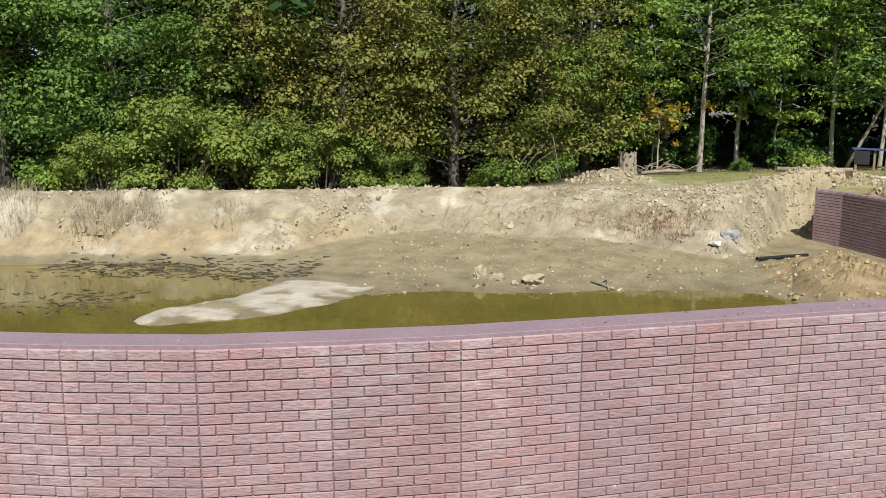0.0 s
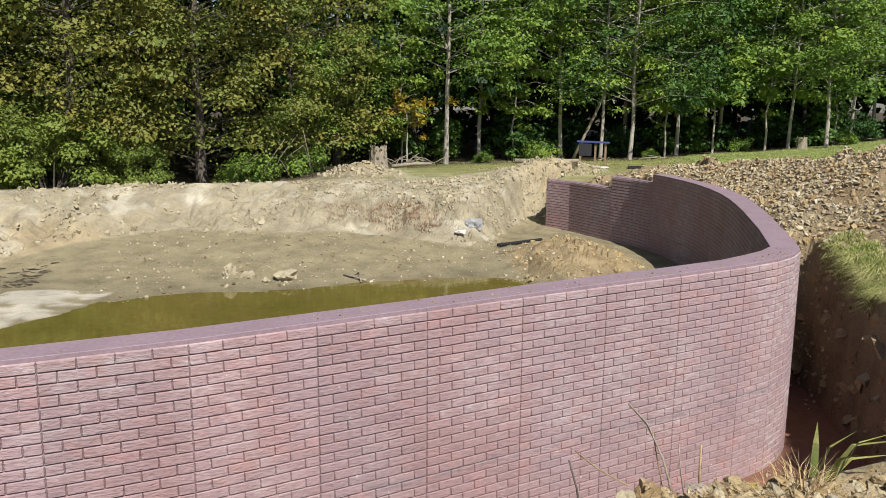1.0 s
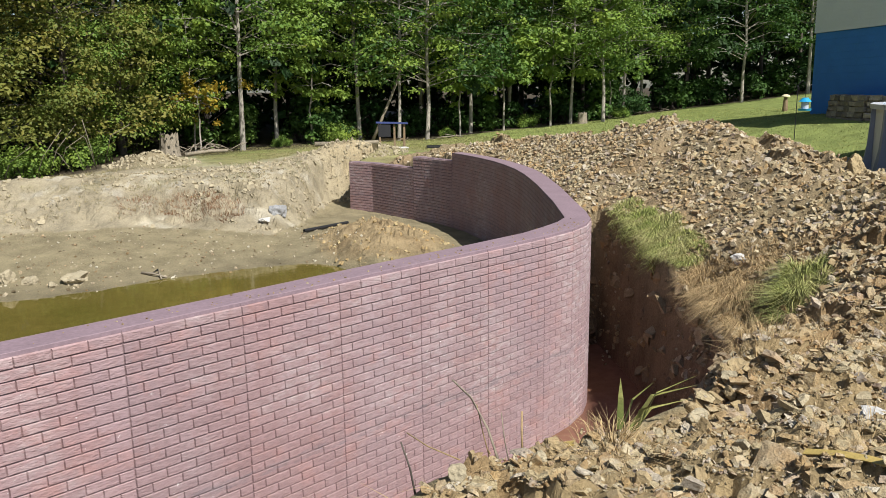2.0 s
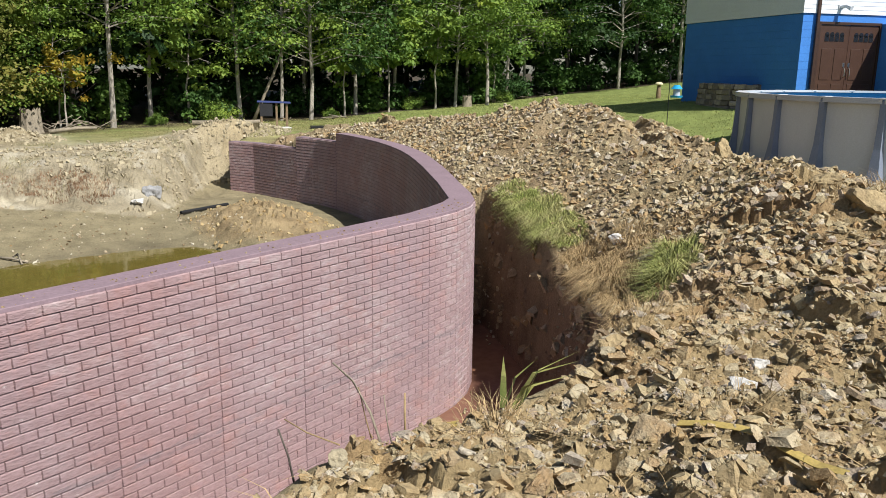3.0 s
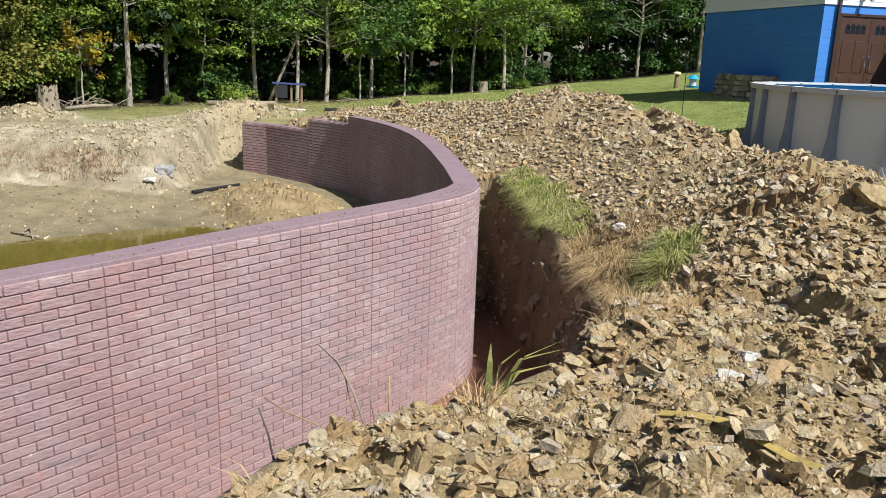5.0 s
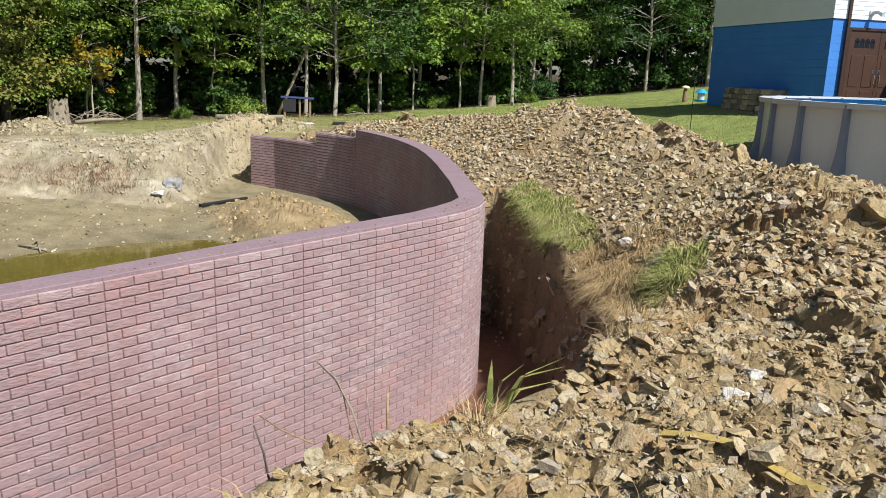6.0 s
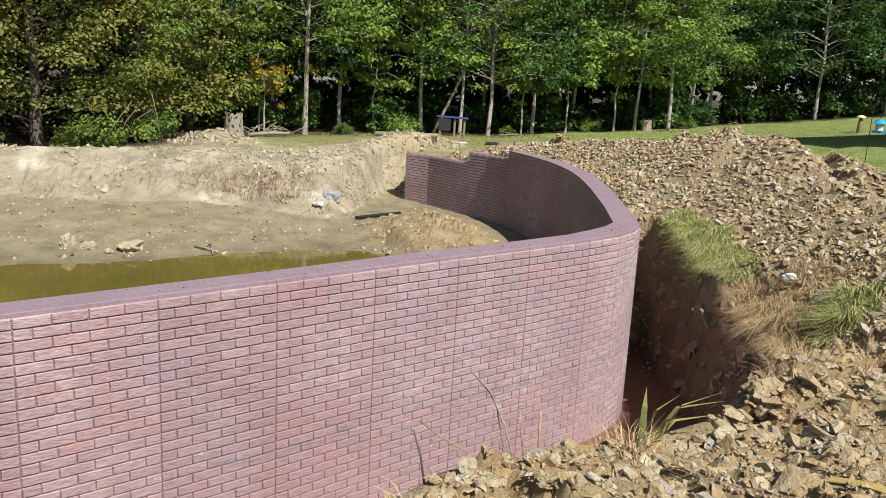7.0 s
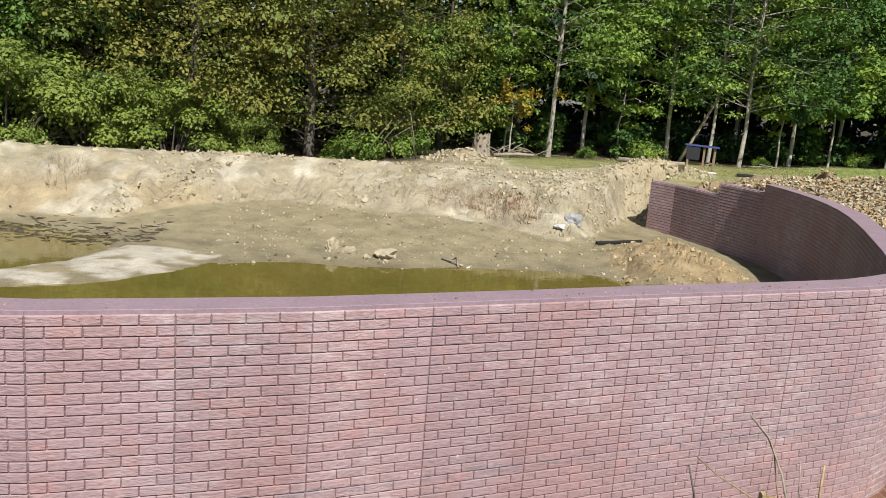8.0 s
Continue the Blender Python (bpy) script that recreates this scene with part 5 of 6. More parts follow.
keep = (hk["grass"] > 0.6) & (hk["rubble"] < 0.3) & (hk["wood"] < 0.3) & (np.hypot(xy[:, 0] - POOL_C.x, xy[:, 1] - POOL_C.y) > POOL_R + 0.4)
xy, hz = xy[keep], hz[keep]
LAWN_BLADE = material("lawn_blade", (0.22, 0.265, 0.07), 0.25, 0.6, 40, 0.75, 0.0, island=0.35, hue=(0.33, 0.325, 0.11), world=True)
tagged(blades("lawn_grass", np.concatenate([xy, hz[:, None]], 1), rs.normal(size=(len(xy), 2)) * 0.02, 0.02 + 0.02 * rs.rand(len(xy)), 0.008, LAWN_BLADE, rs), "short mown green lawn grass", "grass", kind="stuff")
xy = np.stack([1.0 + 12 * rs.rand(30000), 21.5 + 7 * rs.rand(30000)], 1)
hz, hk = heights(xy[:, 0], xy[:, 1])
keep = (hk["grass"] > 0.5) & (hk["heap"] < 0.3) & (grain(xy[:, 0], xy[:, 1], 1.6, 61) > -0.25)
xy, hz = xy[keep], hz[keep]
tagged(blades("rough_grass", np.concatenate([xy, hz[:, None]], 1), rs.normal(size=(len(xy), 2)) * 0.04, 0.012 + 0.028 * rs.rand(len(xy)), 0.007, material("rough_blade", (0.23, 0.225, 0.085), 0.25, 0.8, 40, 0.8, 0.0, island=0.35, hue=(0.27, 0.24, 0.11), world=True), rs), "thin patchy grass between clay and woods", "grass", kind="stuff")

xy = np.stack([-4 + 10 * rs.rand(9000), 18.2 + 4.5 * rs.rand(9000)], 1)
hz, hk = heights(xy[:, 0], xy[:, 1])
keep = (hk["bank"] > 0.5) & (hk["heap"] < 0.1) & (grain(xy[:, 0], xy[:, 1] * 1.6, 0.8, 48) > 0.18)
xy, hz = xy[keep], hz[keep]
tagged(blades("bank_weeds", np.concatenate([xy, hz[:, None]], 1), rs.normal(size=(len(xy), 2)) * 0.05, 0.03 + 0.06 * rs.rand(len(xy)), 0.006, material("weed_blade", (0.24, 0.22, 0.1), 0.25, 0.8, 40, 0.85, 0.0, island=0.35, hue=(0.3, 0.24, 0.13), world=True), rs), "thin olive weeds in patches on the clay bank", "weeds", kind="stuff")


# bits of straw lying over the spoil
rs = np.random.RandomState(17)
xy = np.concatenate([in_kind("rubble", 0.8, 5.5, -0.4, 5.0, 1500, rs), in_kind("rubble", 5.0, 9.0, 2.0, 9.0, 1600, rs)])
hz, _ = heights(xy[:, 0], xy[:, 1])
tagged(blades("straw_litter", np.concatenate([xy, hz[:, None] + 0.02], 1), rs.normal(size=(len(xy), 2)) * 0.06, 0.02 + 0.05 * rs.rand(len(xy)), 0.0025, STRAW, rs), "loose bits of dry straw scattered over the shale", "straw", kind="stuff")


def stalk(label, pts, r, mat=STRAW):
    bm = bmesh.new()
    tube(bm, pts, [r * (1 - 0.12 * i) for i in range(len(pts))], 6)
    tagged(link("stalk", bm, mat, smooth=True), label, "dry stalk", group="dry stalks")


stalk("tall bent dry weed stalk", [(1.74, 2.1, -0.6), (1.66, 2.17, -0.28), (1.58, 2.22, -0.1), (1.49, 2.27, 0.0)], 0.008, DEADWOOD)
stalk("thin dry weed stalk", [(1.7, 2.15, -0.6), (1.64, 2.2, -0.3), (1.61, 2.21, -0.14)], 0.004)
stalk("thin dark weed stalk", [(1.78, 2.12, -0.55), (1.75, 2.15, -0.35), (1.735, 2.16, -0.19)], 0.004, DEADWOOD)
stalk("short thick straw-coloured stalk", [(1.83, 2.08, -0.55), (1.83, 2.1, -0.3), (1.835, 2.11, -0.18)], 0.007)
stalk("dark dry weed stalk at the spoil's edge", [(1.13, 1.86, -0.45), (1.1, 1.87, -0.26), (1.06, 1.88, -0.12)], 0.006, DARK_BARK)
stalk("dry twig lying on the spoil's edge", [(1.25, 1.6, -0.12), (1.15, 1.75, -0.1), (1.08, 1.85, -0.06)], 0.004)


# ---- single stones and small things ----
def stone(name, label, x, y, size, mat, seed, flat=0.7, lift=0.3, category="rock"):
    rs = np.random.RandomState(seed)
    bm = bmesh.new()
    bmesh.ops.create_icosphere(bm, subdivisions=4, radius=1.0)
    d = [Vector(rs.normal(size=3)).normalized() for _ in range(14)]
    cut = [0.5 + 0.3 * rs.rand() for _ in range(14)]
    off = Vector((seed * 3.7, seed * 1.9, 0))
    for v in bm.verts:
        for n, c in zip(d, cut):
            over = v.co.dot(n) - c
            if over > 0:
                v.co -= n * over
        w = v.co.normalized()
        v.co += w * (0.2 * noise.noise(w * 1.7 + off) + 0.09 * noise.noise(w * 4.1 + off) + 0.04 * noise.noise(w * 9.0 + off))
        v.co = Vector((v.co.x * size * (1.35 + 0.25 * math.sin(seed)), v.co.y * size * 1.2, v.co.z * size * flat * 1.3))
    bmesh.ops.rotate(bm, verts=bm.verts[:], cent=(0, 0, 0), matrix=Matrix.Rotation(seed * 1.3, 3, "Z"))
    ob = tagged(link(name, bm, mat), label, category)
    ob.location = (x, y, ground_at(x, y) + size * flat * lift)
    return ob


for k, (x, y, s, f, mat, label) in enumerate((
        (-2.33, 14.75, 0.12, 1.2, CLAY, "pale upright rock at the pond's edge"), (-1.94, 14.6, 0.13, 0.7, CLAY, "small pale rock at the pond's edge"),
        (-1.2, 14.5, 0.3, 0.4, CLAY, "flat pale clay rock at the pond's edge"), (-1.55, 14.35, 0.1, 0.6, CLAY, "small pale rock at the pond's edge"),
        (3.3, 18.3, 0.17, 1.2, GREY_STONE, "grey concrete lump on the clay bank"), (2.9, 17.8, 0.13, 0.5, WHITE_STONE, "whitish lump of lime on the clay bank"),
        (4.1, 1.66, 0.075, 0.7, WHITE_STONE, "white chalky rock among brown shale"), (3.66, 1.42, 0.09, 0.45, WHITE_STONE, "white crumbling rock among brown shale"), (3.8, 1.45, 0.07, 0.5, WHITE_STONE, "small white rock among brown shale"),
        (9.15, 6.45, 0.16, 1.0, OCHRE, "boulder of tan clay on top of the spoil"), (8.75, 8.0, 0.13, 1.0, OCHRE, "upright clod of tan clay on top of the spoil"),
        (7.4, 3.6, 0.14, 0.7, OCHRE, "big clod of tan clay on the spoil heap"), (6.95, 2.8, 0.24, 0.7, OCHRE, "broad clod of tan clay on the spoil heap"),
        (4.25, 3.25, 0.17, 0.9, CLAY, "clod of pale soil at the trench edge"), (4.05, 3.05, 0.11, 0.8, CLAY, "small clod of pale soil at the trench edge"), (4.62, 3.6, 0.13, 0.8, CLAY, "pale soil clod on the trench side"), (6.4, 5.5, 0.09, 0.6, WHITE_STONE, "small whitish stone on the spoil"))):
    stone("rock", label, x, y, s, mat, 3 + k, f)
for k in range(26):
    rs = np.random.RandomState(500 + k)
    u = 3.1 + 3.6 * (k + 0.6 * rs.rand()) / 26
    i = int(u)
    x, y = Vector(EDGE[i]).lerp(Vector(EDGE[i + 1]), u - i) + Vector((0.05, -0.06)) + Vector(rs.normal(size=2)) * 0.05
    stone("clay_clod", "crumbly pale tan clod of clay on the bank's lip", x, y, 0.028 + 0.032 * rs.rand(), OCHRE if k % 3 else CLAY, 40 + k, 0.9, category="clod")["group"] = "clods on the lip"
for k in range(70):
    rs = np.random.RandomState(300 + k)
    x, y = 1.7 + 4.6 * rs.rand(), -0.2 + 3.2 * rs.rand()
    de, _, se = to_line(np.array([x]), np.array([y]), EDGE)
    if se[0] < 0 and de[0] > 0.12:
        v, f = shard(rs, 0.06 + 0.1 * rs.rand(), 8)
        bm = bmesh.new()
        vs = [bm.verts.new(p) for p in v * (0.06 + 0.12 * rs.rand() ** 1.5)]
        for t in f:
            bm.faces.new([vs[i] for i in t])
        bmesh.ops.bevel(bm, geom=bm.edges[:], offset=0.004, segments=1, affect="EDGES")
        ob = tagged(link("shale_slab", bm, SHALE), "flat broken slab of brown shale", "rock", group="shale slabs")
        ob.matrix_basis = Matrix.Translation((x, y, ground_at(x, y) + 0.02)) @ Euler((rs.normal() * 0.4, rs.normal() * 0.4, rs.rand() * 6)).to_matrix().to_4x4()


def band(pts):
    """A flat strap lying over the stones."""
    bm = bmesh.new()
    rows = []
    for i, (x, y) in enumerate(pts):
        (ax, ay), (bx, by) = pts[max(i - 1, 0)], pts[min(i + 1, len(pts) - 1)]
        d = Vector((-(by - ay), bx - ax, 0)).normalized() * 0.021
        z = np.mean([ground_at(x + p, y + q) for p in (-0.12, 0, 0.12) for q in (-0.12, 0, 0.12)]) + 0.035
        rows.append([bm.verts.new((x + q * d.x, y + q * d.y, z + h)) for q, h in ((-1, 0), (1, 0.012), (1, 0.016), (-1, 0.004))])
    for r, q in zip(rows, rows[1:]):
        for k in range(4):
            bm.faces.new((r[k], r[(k + 1) % 4], q[(k + 1) % 4], q[k]))
    bm.faces.new(rows[0]), bm.faces.new(rows[-1][::-1])
    tagged(link("yellow_strap", bm, YELLOW_BAND), "flat yellow plastic strap half buried in the shale", "strap")


band([(2.81, 1.09), (2.86, 0.95), (2.9, 0.82), (2.92, 0.72)])
band([(2.93, 0.64), (2.93, 0.55), (2.92, 0.42), (2.9, 0.28)])
band([(1.78, 1.93), (1.86, 1.96), (1.95, 1.93), (2.02, 1.86)])

# black drain pipe
bm = bmesh.new()
p0, p1 = Vector((3.73, 17.15, -1.76)), Vector((5.0, 17.87, -1.76))
steps = 60
tube(bm, [p0.lerp(p1, i / steps) for i in range(steps + 1)], [0.04 + (0.004 if i % 2 else 0) for i in range(steps + 1)], 14, caps=False)
tube(bm, [p0.lerp(p1, i / steps) for i in (0, 10)], [0.033, 0.033], 14, caps=False)
pipe = tagged(link("drain_pipe", bm, BLACK_PLASTIC), "black corrugated plastic drain pipe lying on mud", "pipe")


def jagged_stump(x, y, r, h, seed, label):
    rs = np.random.RandomState(seed)
    bm = bmesh.new()
    n, rows = 22, []
    for z, k in ((-0.1, 1.25), (0.15 * h, 1.08), (0.6 * h, 1.0), (h, 0.95)):
        rows.append([bm.verts.new((math.cos(i * math.tau / n) * r * k * (1 + 0.1 * math.sin(3 * i + seed)), math.sin(i * math.tau / n) * r * k, z + (rs.rand() * 0.35 * h * (1 if z == h else 0)))) for i in range(n)])
    top = [bm.verts.new((math.cos(i * math.tau / n) * r * 0.6, math.sin(i * math.tau / n) * r * 0.6, h * (0.8 + 0.3 * rs.rand()))) for i in range(n)]
    rows.append(top)
    for a, b in zip(rows, rows[1:]):
        for i in range(n):
            bm.faces.new((a[i], a[(i + 1) % n], b[(i + 1) % n], b[i]))
    bm.faces.new(top)
    ob = tagged(link("tree_stump", bm, DEADWOOD), label, "stump")
    ob.location = (x, y, ground_at(x, y))


jagged_stump(1.25, 26.4, 0.29, 0.6, 1, "grey weathered broken tree stump at the wood's edge")
jagged_stump(18.7, 29.1, 0.2, 0.42, 2, "small grey sawn stump on the lawn's edge")


def log(pts, r, label, name="fallen_log"):
    bm = bmesh.new()
    q = [(x, y, ground_at(x, y) + z) for x, y, z in pts]
    tube(bm, q, [r * (1 - 0.5 * i / len(q)) for i in range(len(q))], 8)
    tagged(link(name, bm, DEADWOOD, smooth=True), label, "log", group="fallen wood")


log([(6.3, 27.2, 0.08), (7.4, 27.0, 0.1), (8.6, 26.8, 0.12)], 0.1, "pale bare log lying along the wood's edge")
log([(1.7, 26.0, 0.06), (2.5, 26.1, 0.14), (3.1, 26.2, 0.12)], 0.07, "broken pale log beside the stump")
rs = np.random.RandomState(66)
for k in range(16):
    x, y = 1.6 + 1.9 * rs.rand(), 26.3 + 0.7 * rs.rand()
    a = rs.rand() * 6.28
    log([(x, y, 0.05), (x + 0.4 * math.cos(a), y + 0.4 * math.sin(a), 0.15 + 0.2 * rs.rand()), (x + 0.9 * math.cos(a), y + 0.7 * math.sin(a), 0.2 + 0.3 * rs.rand())], 0.016, "thin dead branch in a brush pile", "dead_branch")
for k in range(12):
    x, y = (9.9, 27.4) if k < 6 else (23.6, 31.0)
    x, y, a = x + 1.4 * rs.normal(), y + 0.25 * rs.normal(), rs.rand() * 6.28
    log([(x, y, 0.05), (x + 0.5 * math.cos(a), y + 0.5 * math.sin(a), 0.12), (x + 1.0 * math.cos(a), y + 0.6 * math.sin(a), 0.1 + 0.2 * rs.rand())], 0.022, "thin dead branch on the ground", "dead_branch")
for k in range(9):
    x, y = -3.6 + 3.0 * rs.rand(), 23.6 + 0.9 * rs.rand()
    a = rs.rand() * 6.28
    log([(x, y, 0.0), (x + 0.3 * math.cos(a), y - 0.2, 0.6 + 0.4 * rs.rand()), (x + 0.9 * math.cos(a), y - 0.4 * rs.rand(), 0.9 + 0.6 * rs.rand())], 0.012, "bare grey dead branch before the trees", "dead_branch")
log([(8.7, 28.0, 0.0), (9.1, 27.9, 0.9), (9.5, 27.8, 1.8), (9.8, 27.7, 2.6)], 0.07, "dead trunk leaning against a tree", "leaning_trunk")


def shelter(x, y):
    """A small post-legged shelter with a dark board at its side."""
    z = ground_at(x, y)
    s = tagged(new("animal_feeder"), "small wooden post shelter with dark side board and blue top", "feeder")
    s.location = (x, y, z)
    s.rotation_euler = (0, 0, -0.3)
    for px, py in ((-0.42, -0.25), (0.42, -0.25), (-0.42, 0.25), (0.42, 0.25), (0.08, -0.25)):
        bm = bmesh.new()
        box(bm, (0.07, 0.07, 0.95), (px, py, 0.38), 0, 0.008)
        part("post", bm, WOOD, s)
    bm = bmesh.new()
    box(bm, (1.1, 0.72, 0.04), (0, 0, 0.87), 0, 0.008, (0, 2, 0))
    part("top", bm, BLUE_SHEET, s, "dark blue sheet top")
    bm = bmesh.new()
    box(bm, (0.42, 0.03, 0.42), (-0.26, -0.3, 0.62), 0, 0.006, (6, 0, 0))
    part("board", bm, DARK_PANEL, s, "dark board")
    bm = bmesh.new()
    box(bm, (0.9, 0.05, 0.05), (0, 0.25, 0.3), 0, 0.006)
    part("rail", bm, WOOD, s)
    bm = bmesh.new()
    box(bm, (0.5, 0.3, 0.06), (0, 0, 0), 0, 0.02)
    slab = tagged(link("concrete_slab", bm, WHITE_STONE), "small whitish slab lying on the grass", "slab")
    slab.matrix_basis = Matrix.Translation((x + 0.1, y - 0.6, ground_at(x + 0.1, y - 0.6) + 0.02))


shelter(8.55, 25.0)
bm = bmesh.new()
box(bm, (1.0, 0.55, 0.07), (0, 0, 0), -18, 0.015)
mat_ob = tagged(link("black_mat", bm, BLACK_PLASTIC), "flat black rubber slab lying on grass", "mat")
mat_ob.location = (9.85, 23.6, ground_at(9.85, 23.6) + 0.035)


def bird_feeder(x, y):
    z = ground_at(x, y)
    f = tagged(new("bird_feeder"), "bright blue bird feeder hanging from a thin hooked pole", "bird feeder")
    f.location = (x, y, z)
    bm = bmesh.new()
    arc = [(0.0, 0, 1.32), (0.03, -0.01, 1.42), (0.1, -0.04, 1.46), (0.17, -0.07, 1.42), (0.19, -0.08, 1.33), (0.19, -0.08, 1.04)]
    tube(bm, [(0, 0, -0.1), (0, 0, 0.7)] + arc, [0.01] * 7 + [0.004], 6)
    tube(bm, [(0, 0, 1.3), (-0.06, 0.03, 1.42), (-0.1, 0.05, 1.4)], [0.008] * 3, 6)
    part("pole", bm, BLACK_PLASTIC, f, "thin black hooked pole")
    bm = bmesh.new()
    bmesh.ops.create_cone(bm, cap_ends=True, segments=20, radius1=0.16, radius2=0.07, depth=0.1, matrix=Matrix.Translation((0.19, -0.08, 1.0)))
    part("feeder_roof", bm, BLUE_PLASTIC, f)
    bm = bmesh.new()
    bmesh.ops.create_cone(bm, cap_ends=True, segments=16, radius1=0.09, radius2=0.09, depth=0.2, matrix=Matrix.Translation((0.19, -0.08, 0.86)))
    part("seed_tube", bm, POOL_RAIL, f, "pale clear seed tube")
    bm = bmesh.new()
    bmesh.ops.create_cone(bm, cap_ends=True, segments=20, radius1=0.15, radius2=0.17, depth=0.05, matrix=Matrix.Translation((0.19, -0.08, 0.75)))
    part("tray", bm, BLUE_PLASTIC, f)


bird_feeder(15.82, 14.15)
x, y = 23.3, 22.1
light = tagged(new("garden_ornament"), "small post with a cream mushroom cap on the lawn", "garden ornament")
light.location = (x, y, ground_at(x, y))
bm = bmesh.new()
tube(bm, [(0, 0, -0.1), (0, 0, 0.1), (0, 0, 0.4), (0, 0, 0.55)], [0.09, 0.1, 0.08, 0.06], 12)
part("post", bm, WOOD, light)
bm = bmesh.new()
bmesh.ops.create_uvsphere(bm, u_segments=16, v_segments=8, radius=0.16, matrix=Matrix.Translation((0, 0, 0.55)) @ Matrix.Diagonal((1, 1, 0.55, 1)))
bmesh.ops.bisect_plane(bm, geom=bm.verts[:] + bm.edges[:] + bm.faces[:], plane_co=(0, 0, 0.53), plane_no=(0, 0, -1), clear_outer=True)
part("cap", bm, material("cream_cap", (0.75, 0.66, 0.42), 0.15, 6, 40, 0.6, 0.05), light, "cream cap")


def planter():
    """A raised bed of rough blocks along the house's side."""
    bed = tagged(new("block_planter"), "raised bed of rough tan and brown stacked blocks by the house", "planter")
    rs = np.random.RandomState(12)
    z0 = ground_at(*house_pose(-1.0, 3.0, 0).xy) - 0.1
    pts = [(-0.02, 1.5), (-0.5, 1.55), (-0.72, 1.8), (-0.78, 2.3), (-0.78, 2.8), (-0.72, 3.3), (-0.5, 3.6), (-0.02, 3.65)]
    for r in range(5):
        for (au, av), (bu, bv) in zip(pts, pts[1:]):
            n = max(1, round(math.hypot(bu - au, bv - av) / 0.3))
            for i in range(n):
                t = (i + (0.5 if r % 2 else 0.35)) / n
                c = house_pose(au + (bu - au) * t + r * 0.02, av + (bv - av) * t, z0 + 0.15 * r + 0.075)
                bm = bmesh.new()
                box(bm, (0.275 + 0.035 * rs.normal(), 0.2, 0.135 + 0.008 * rs.normal()), (0, 0, 0), 0, 0.018)
                for v in bm.verts:
                    v.co += Vector(rs.normal(size=3)) * 0.01
                d = HX * (bu - au) + HY * (bv - av)
                ob = part("block", bm, BLOCK, bed)
                ob.matrix_basis = Matrix.Translation(c) @ Matrix.Rotation(math.atan2(d.y, d.x) + rs.normal() * 0.05, 4, "Z")
    bm = bmesh.new()
    prism(bm, [tuple(house_pose(u * 0.9 + 0.05, v, 0).xy) for u, v in pts], z0, z0 + 0.68)
    part("bed_soil", bm, TRENCH_SOIL, bed, "dark soil")


planter()

# gravel strip round the pool
rs = np.random.RandomState(88)
a, r = 1.9 + 2.6 * rs.rand(2200), POOL_R + 0.1 + 0.55 * rs.rand(2200)
xy = np.stack([POOL_C.x + np.cos(a) * r, POOL_C.y + np.sin(a) * r], 1)
scatter("gravel", xy, 0.015 + 0.02 * rs.rand(len(xy)), GREY_STONE, rs, "grey gravel strip round the pool's foot", flat=(0.5, 0.8), category="gravel", sides=4)

# crumbs of soil on the wall's top
rs = np.random.RandomState(31)
vs, fs, c = [], [], 0
for k in range(170):
    i = 9 + int(7 * rs.rand()) if k < 120 else 5 + int(12 * rs.rand())
    t, w = rs.rand(), 0.05 + 0.9 * rs.rand() ** (1.0 if k < 60 else 0.4)
    p = Vector(OUTER[i]).lerp(Vector(OUTER[i + 1]), t).lerp(Vector(INNER[i]).lerp(Vector(INNER[i + 1]), t), 1 - w)
    v, f = shard(rs, 0.4)
    s = 0.004 + 0.012 * rs.rand() ** 2
    vs.append(v * s + (p.x, p.y, s * 0.3)), fs.append(f + c)
    c += len(v)
tagged(new("soil_crumbs", array_mesh("soil_crumbs", np.concatenate(vs), np.concatenate(fs), TRENCH_SOIL)), "dark soil crumbs scattered on the wall's top", "crumbs", kind="stuff")

# dark rotted plant litter at the pond's far shore
rs = np.random.RandomState(41)
vs, fs, c = [], [], 0
LITTER = material("rotted_litter", (0.07, 0.055, 0.035), 0.3, 6, 40, 0.8, 0.2, island=0.4)
for k in range(560):
    if k < 450:
        x, y = -12.5 + 6.5 * rs.rand(), 14.9 + 0.5 * rs.normal() + 0.2 * math.sin(k)
    else:
        x, y = -9.6 + 0.8 * rs.normal(), 11.6 + 0.5 * rs.normal()
    v, f = shard(rs, 0.12)
    v = v * (0.05 + 0.1 * rs.rand()) * (1.6, 0.4, 0.5)
    m = np.array(Euler((rs.normal() * 0.1, rs.normal() * 0.1, rs.normal() * 0.6)).to_matrix())
    vs.append(v @ m.T + (x, y, max(ground_at(x, y), POND_LEVEL) + 0.004)), fs.append(f + c)
    c += len(v)
tagged(new("plant_litter", array_mesh("plant_litter", np.concatenate(vs), np.concatenate(fs), LITTER)), "dark rotted plant litter along the shore", "litter", kind="stuff")
rs = np.random.RandomState(43)
xy = np.stack([-5 + 9.5 * rs.rand(2600), 13 + 5.5 * rs.rand(2600)], 1)
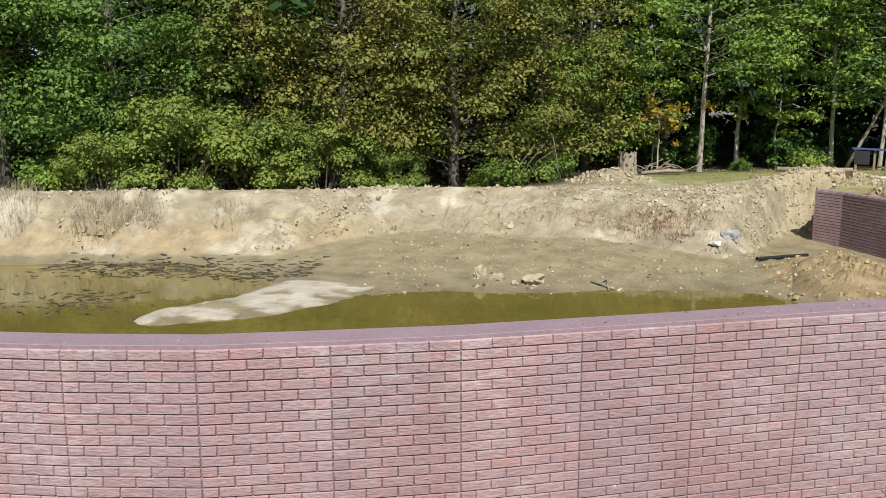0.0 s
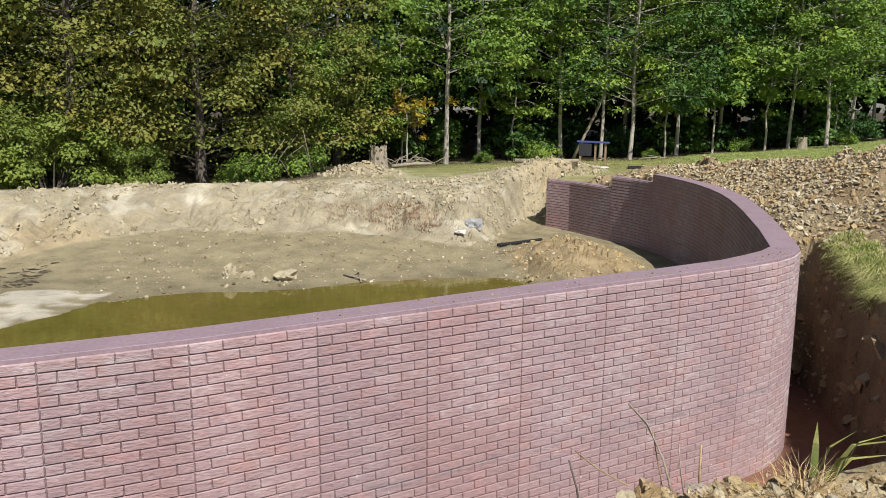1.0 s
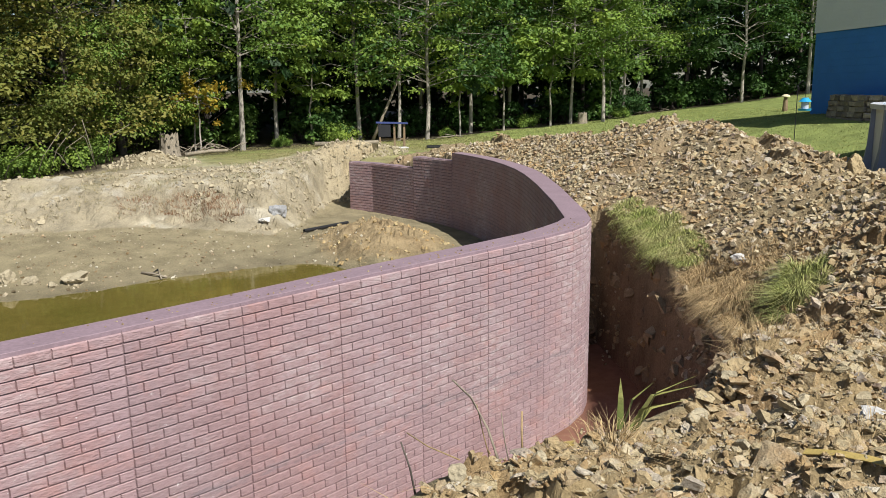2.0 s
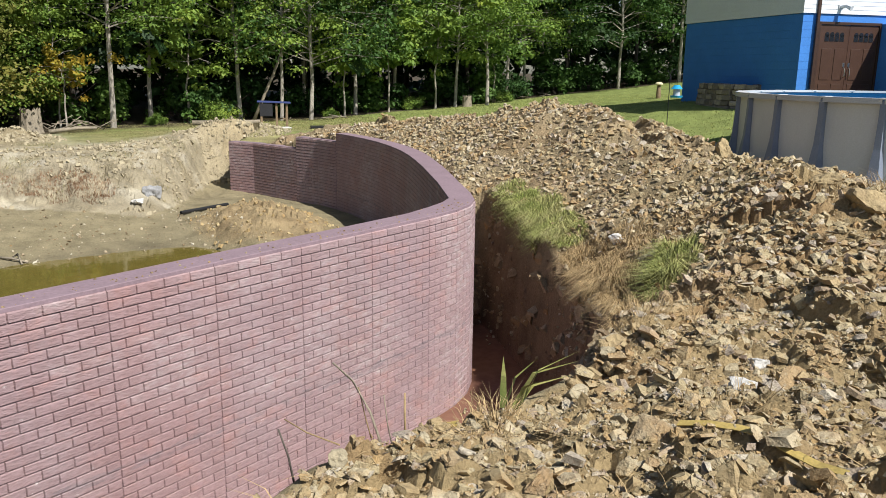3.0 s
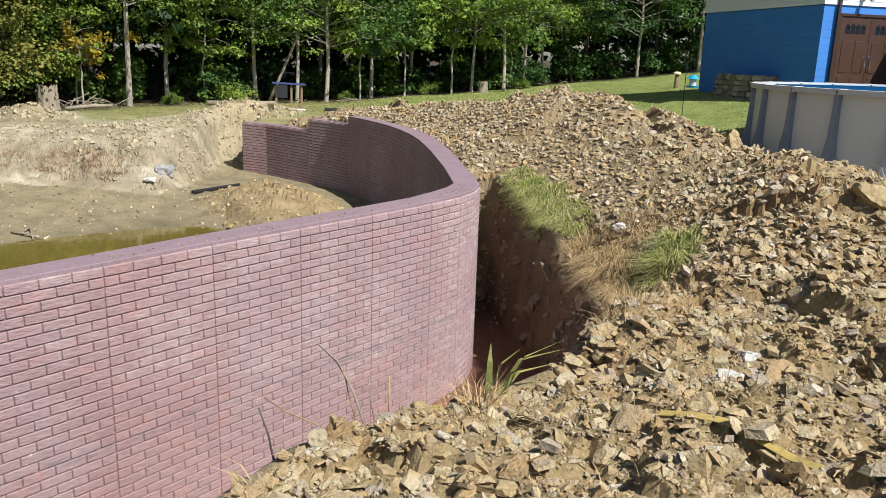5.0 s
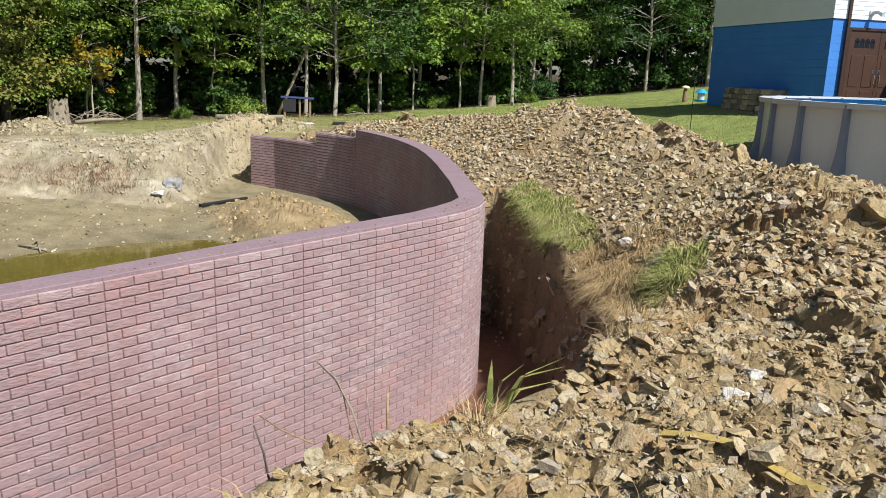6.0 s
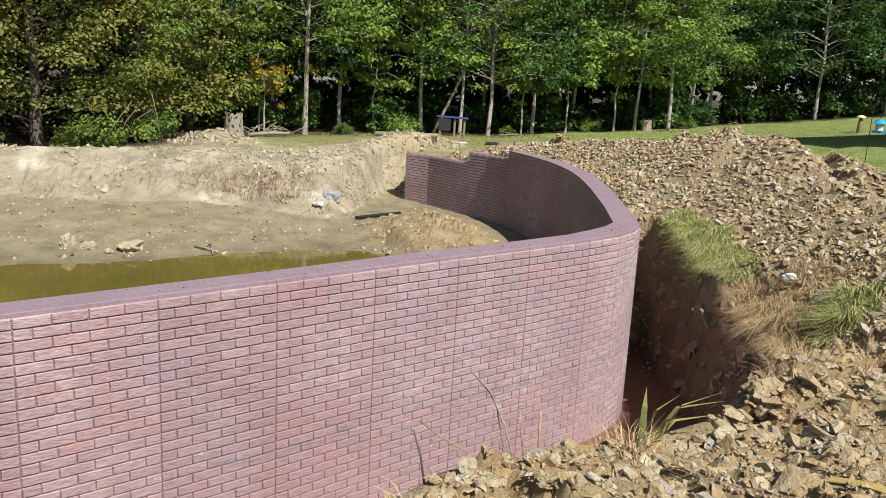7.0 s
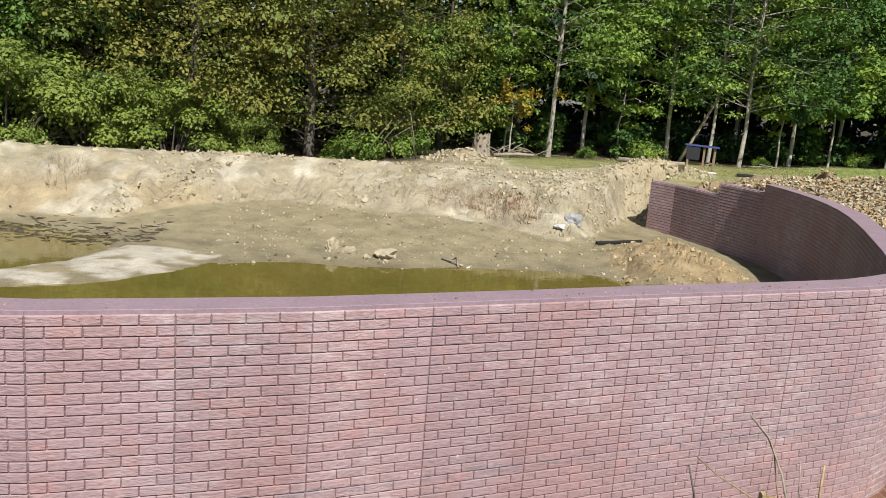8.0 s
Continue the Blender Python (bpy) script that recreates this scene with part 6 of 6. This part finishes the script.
_, hk = heights(xy[:, 0], xy[:, 1])
xy = xy[(hk["bank"] < 0.5)]
scatter("mud_crumbs", xy, 0.008 + 0.05 * rs.rand(len(xy)) ** 4, shale_material("mud_crumb", [(0, (0.12, 0.09, 0.05)), (0.5, (0.3, 0.25, 0.17)), (0.8, (0.42, 0.37, 0.27)), (1, (0.5, 0.46, 0.36))]), rs, "small crumbs and chips lying on the drying mud", flat=(0.2, 0.5), category="crumbs", sides=5)
for pts in ([(0.0, 14.7, 0.02), (0.2, 14.55, 0.06), (0.45, 14.4, 0.02)], [(0.15, 14.6, 0.02), (0.3, 14.65, 0.1), (0.35, 14.3, 0.03)]):
    log(pts, 0.025, "dark twig on the mud by the water", "twig")

# ---- joints between the cast panels, then the bricks ----
SEAM = material("panel_seam", (0.25, 0.175, 0.18), 0.3, 8, 40, 0.9, 0.3)
INNER_RUN = INNER[17:] + TAIL_IN[1:]
for line, i, top in [(OUTER, i, -0.012) for i in range(3, 21)] + [(INNER_RUN, i, -0.03 if i < 13 else -0.22 if i < 15 else -0.51) for i in range(1, len(INNER_RUN) - 1)]:
    (ax, ay), (bx, by) = line[i - 1], line[i + 1]
    turn = math.degrees(math.atan2(by - ay, bx - ax))
    bm = bmesh.new()
    rs = np.random.RandomState(700 + i)
    z = top
    while z > FOOT + 0.1:
        h = 0.05 + 0.22 * rs.rand()
        box(bm, (0.002 + 0.002 * rs.rand(), 0.008, h), (line[i][0] + 0.001 * rs.normal(), line[i][1], z - h / 2), turn)
        z -= h + 0.12 * rs.rand() ** 2
    part("panel_joint", bm, SEAM, retaining_wall, "thin dark joint between cast panels")
lay_bricks(list(zip(OUTER, OUTER[1:]))[3:21], -0.03, 32, single=(4, 5, 6, 7))
rev = INNER[::-1]
lay_bricks(list(zip(rev, rev[1:]))[:12], -0.03, 30, deep=0.007)
rev = TAIL_IN[::-1]
lay_bricks(list(zip(rev, rev[1:]))[3:], -0.21, 28)
lay_bricks(list(zip(rev, rev[1:]))[:3], -0.5, 24)
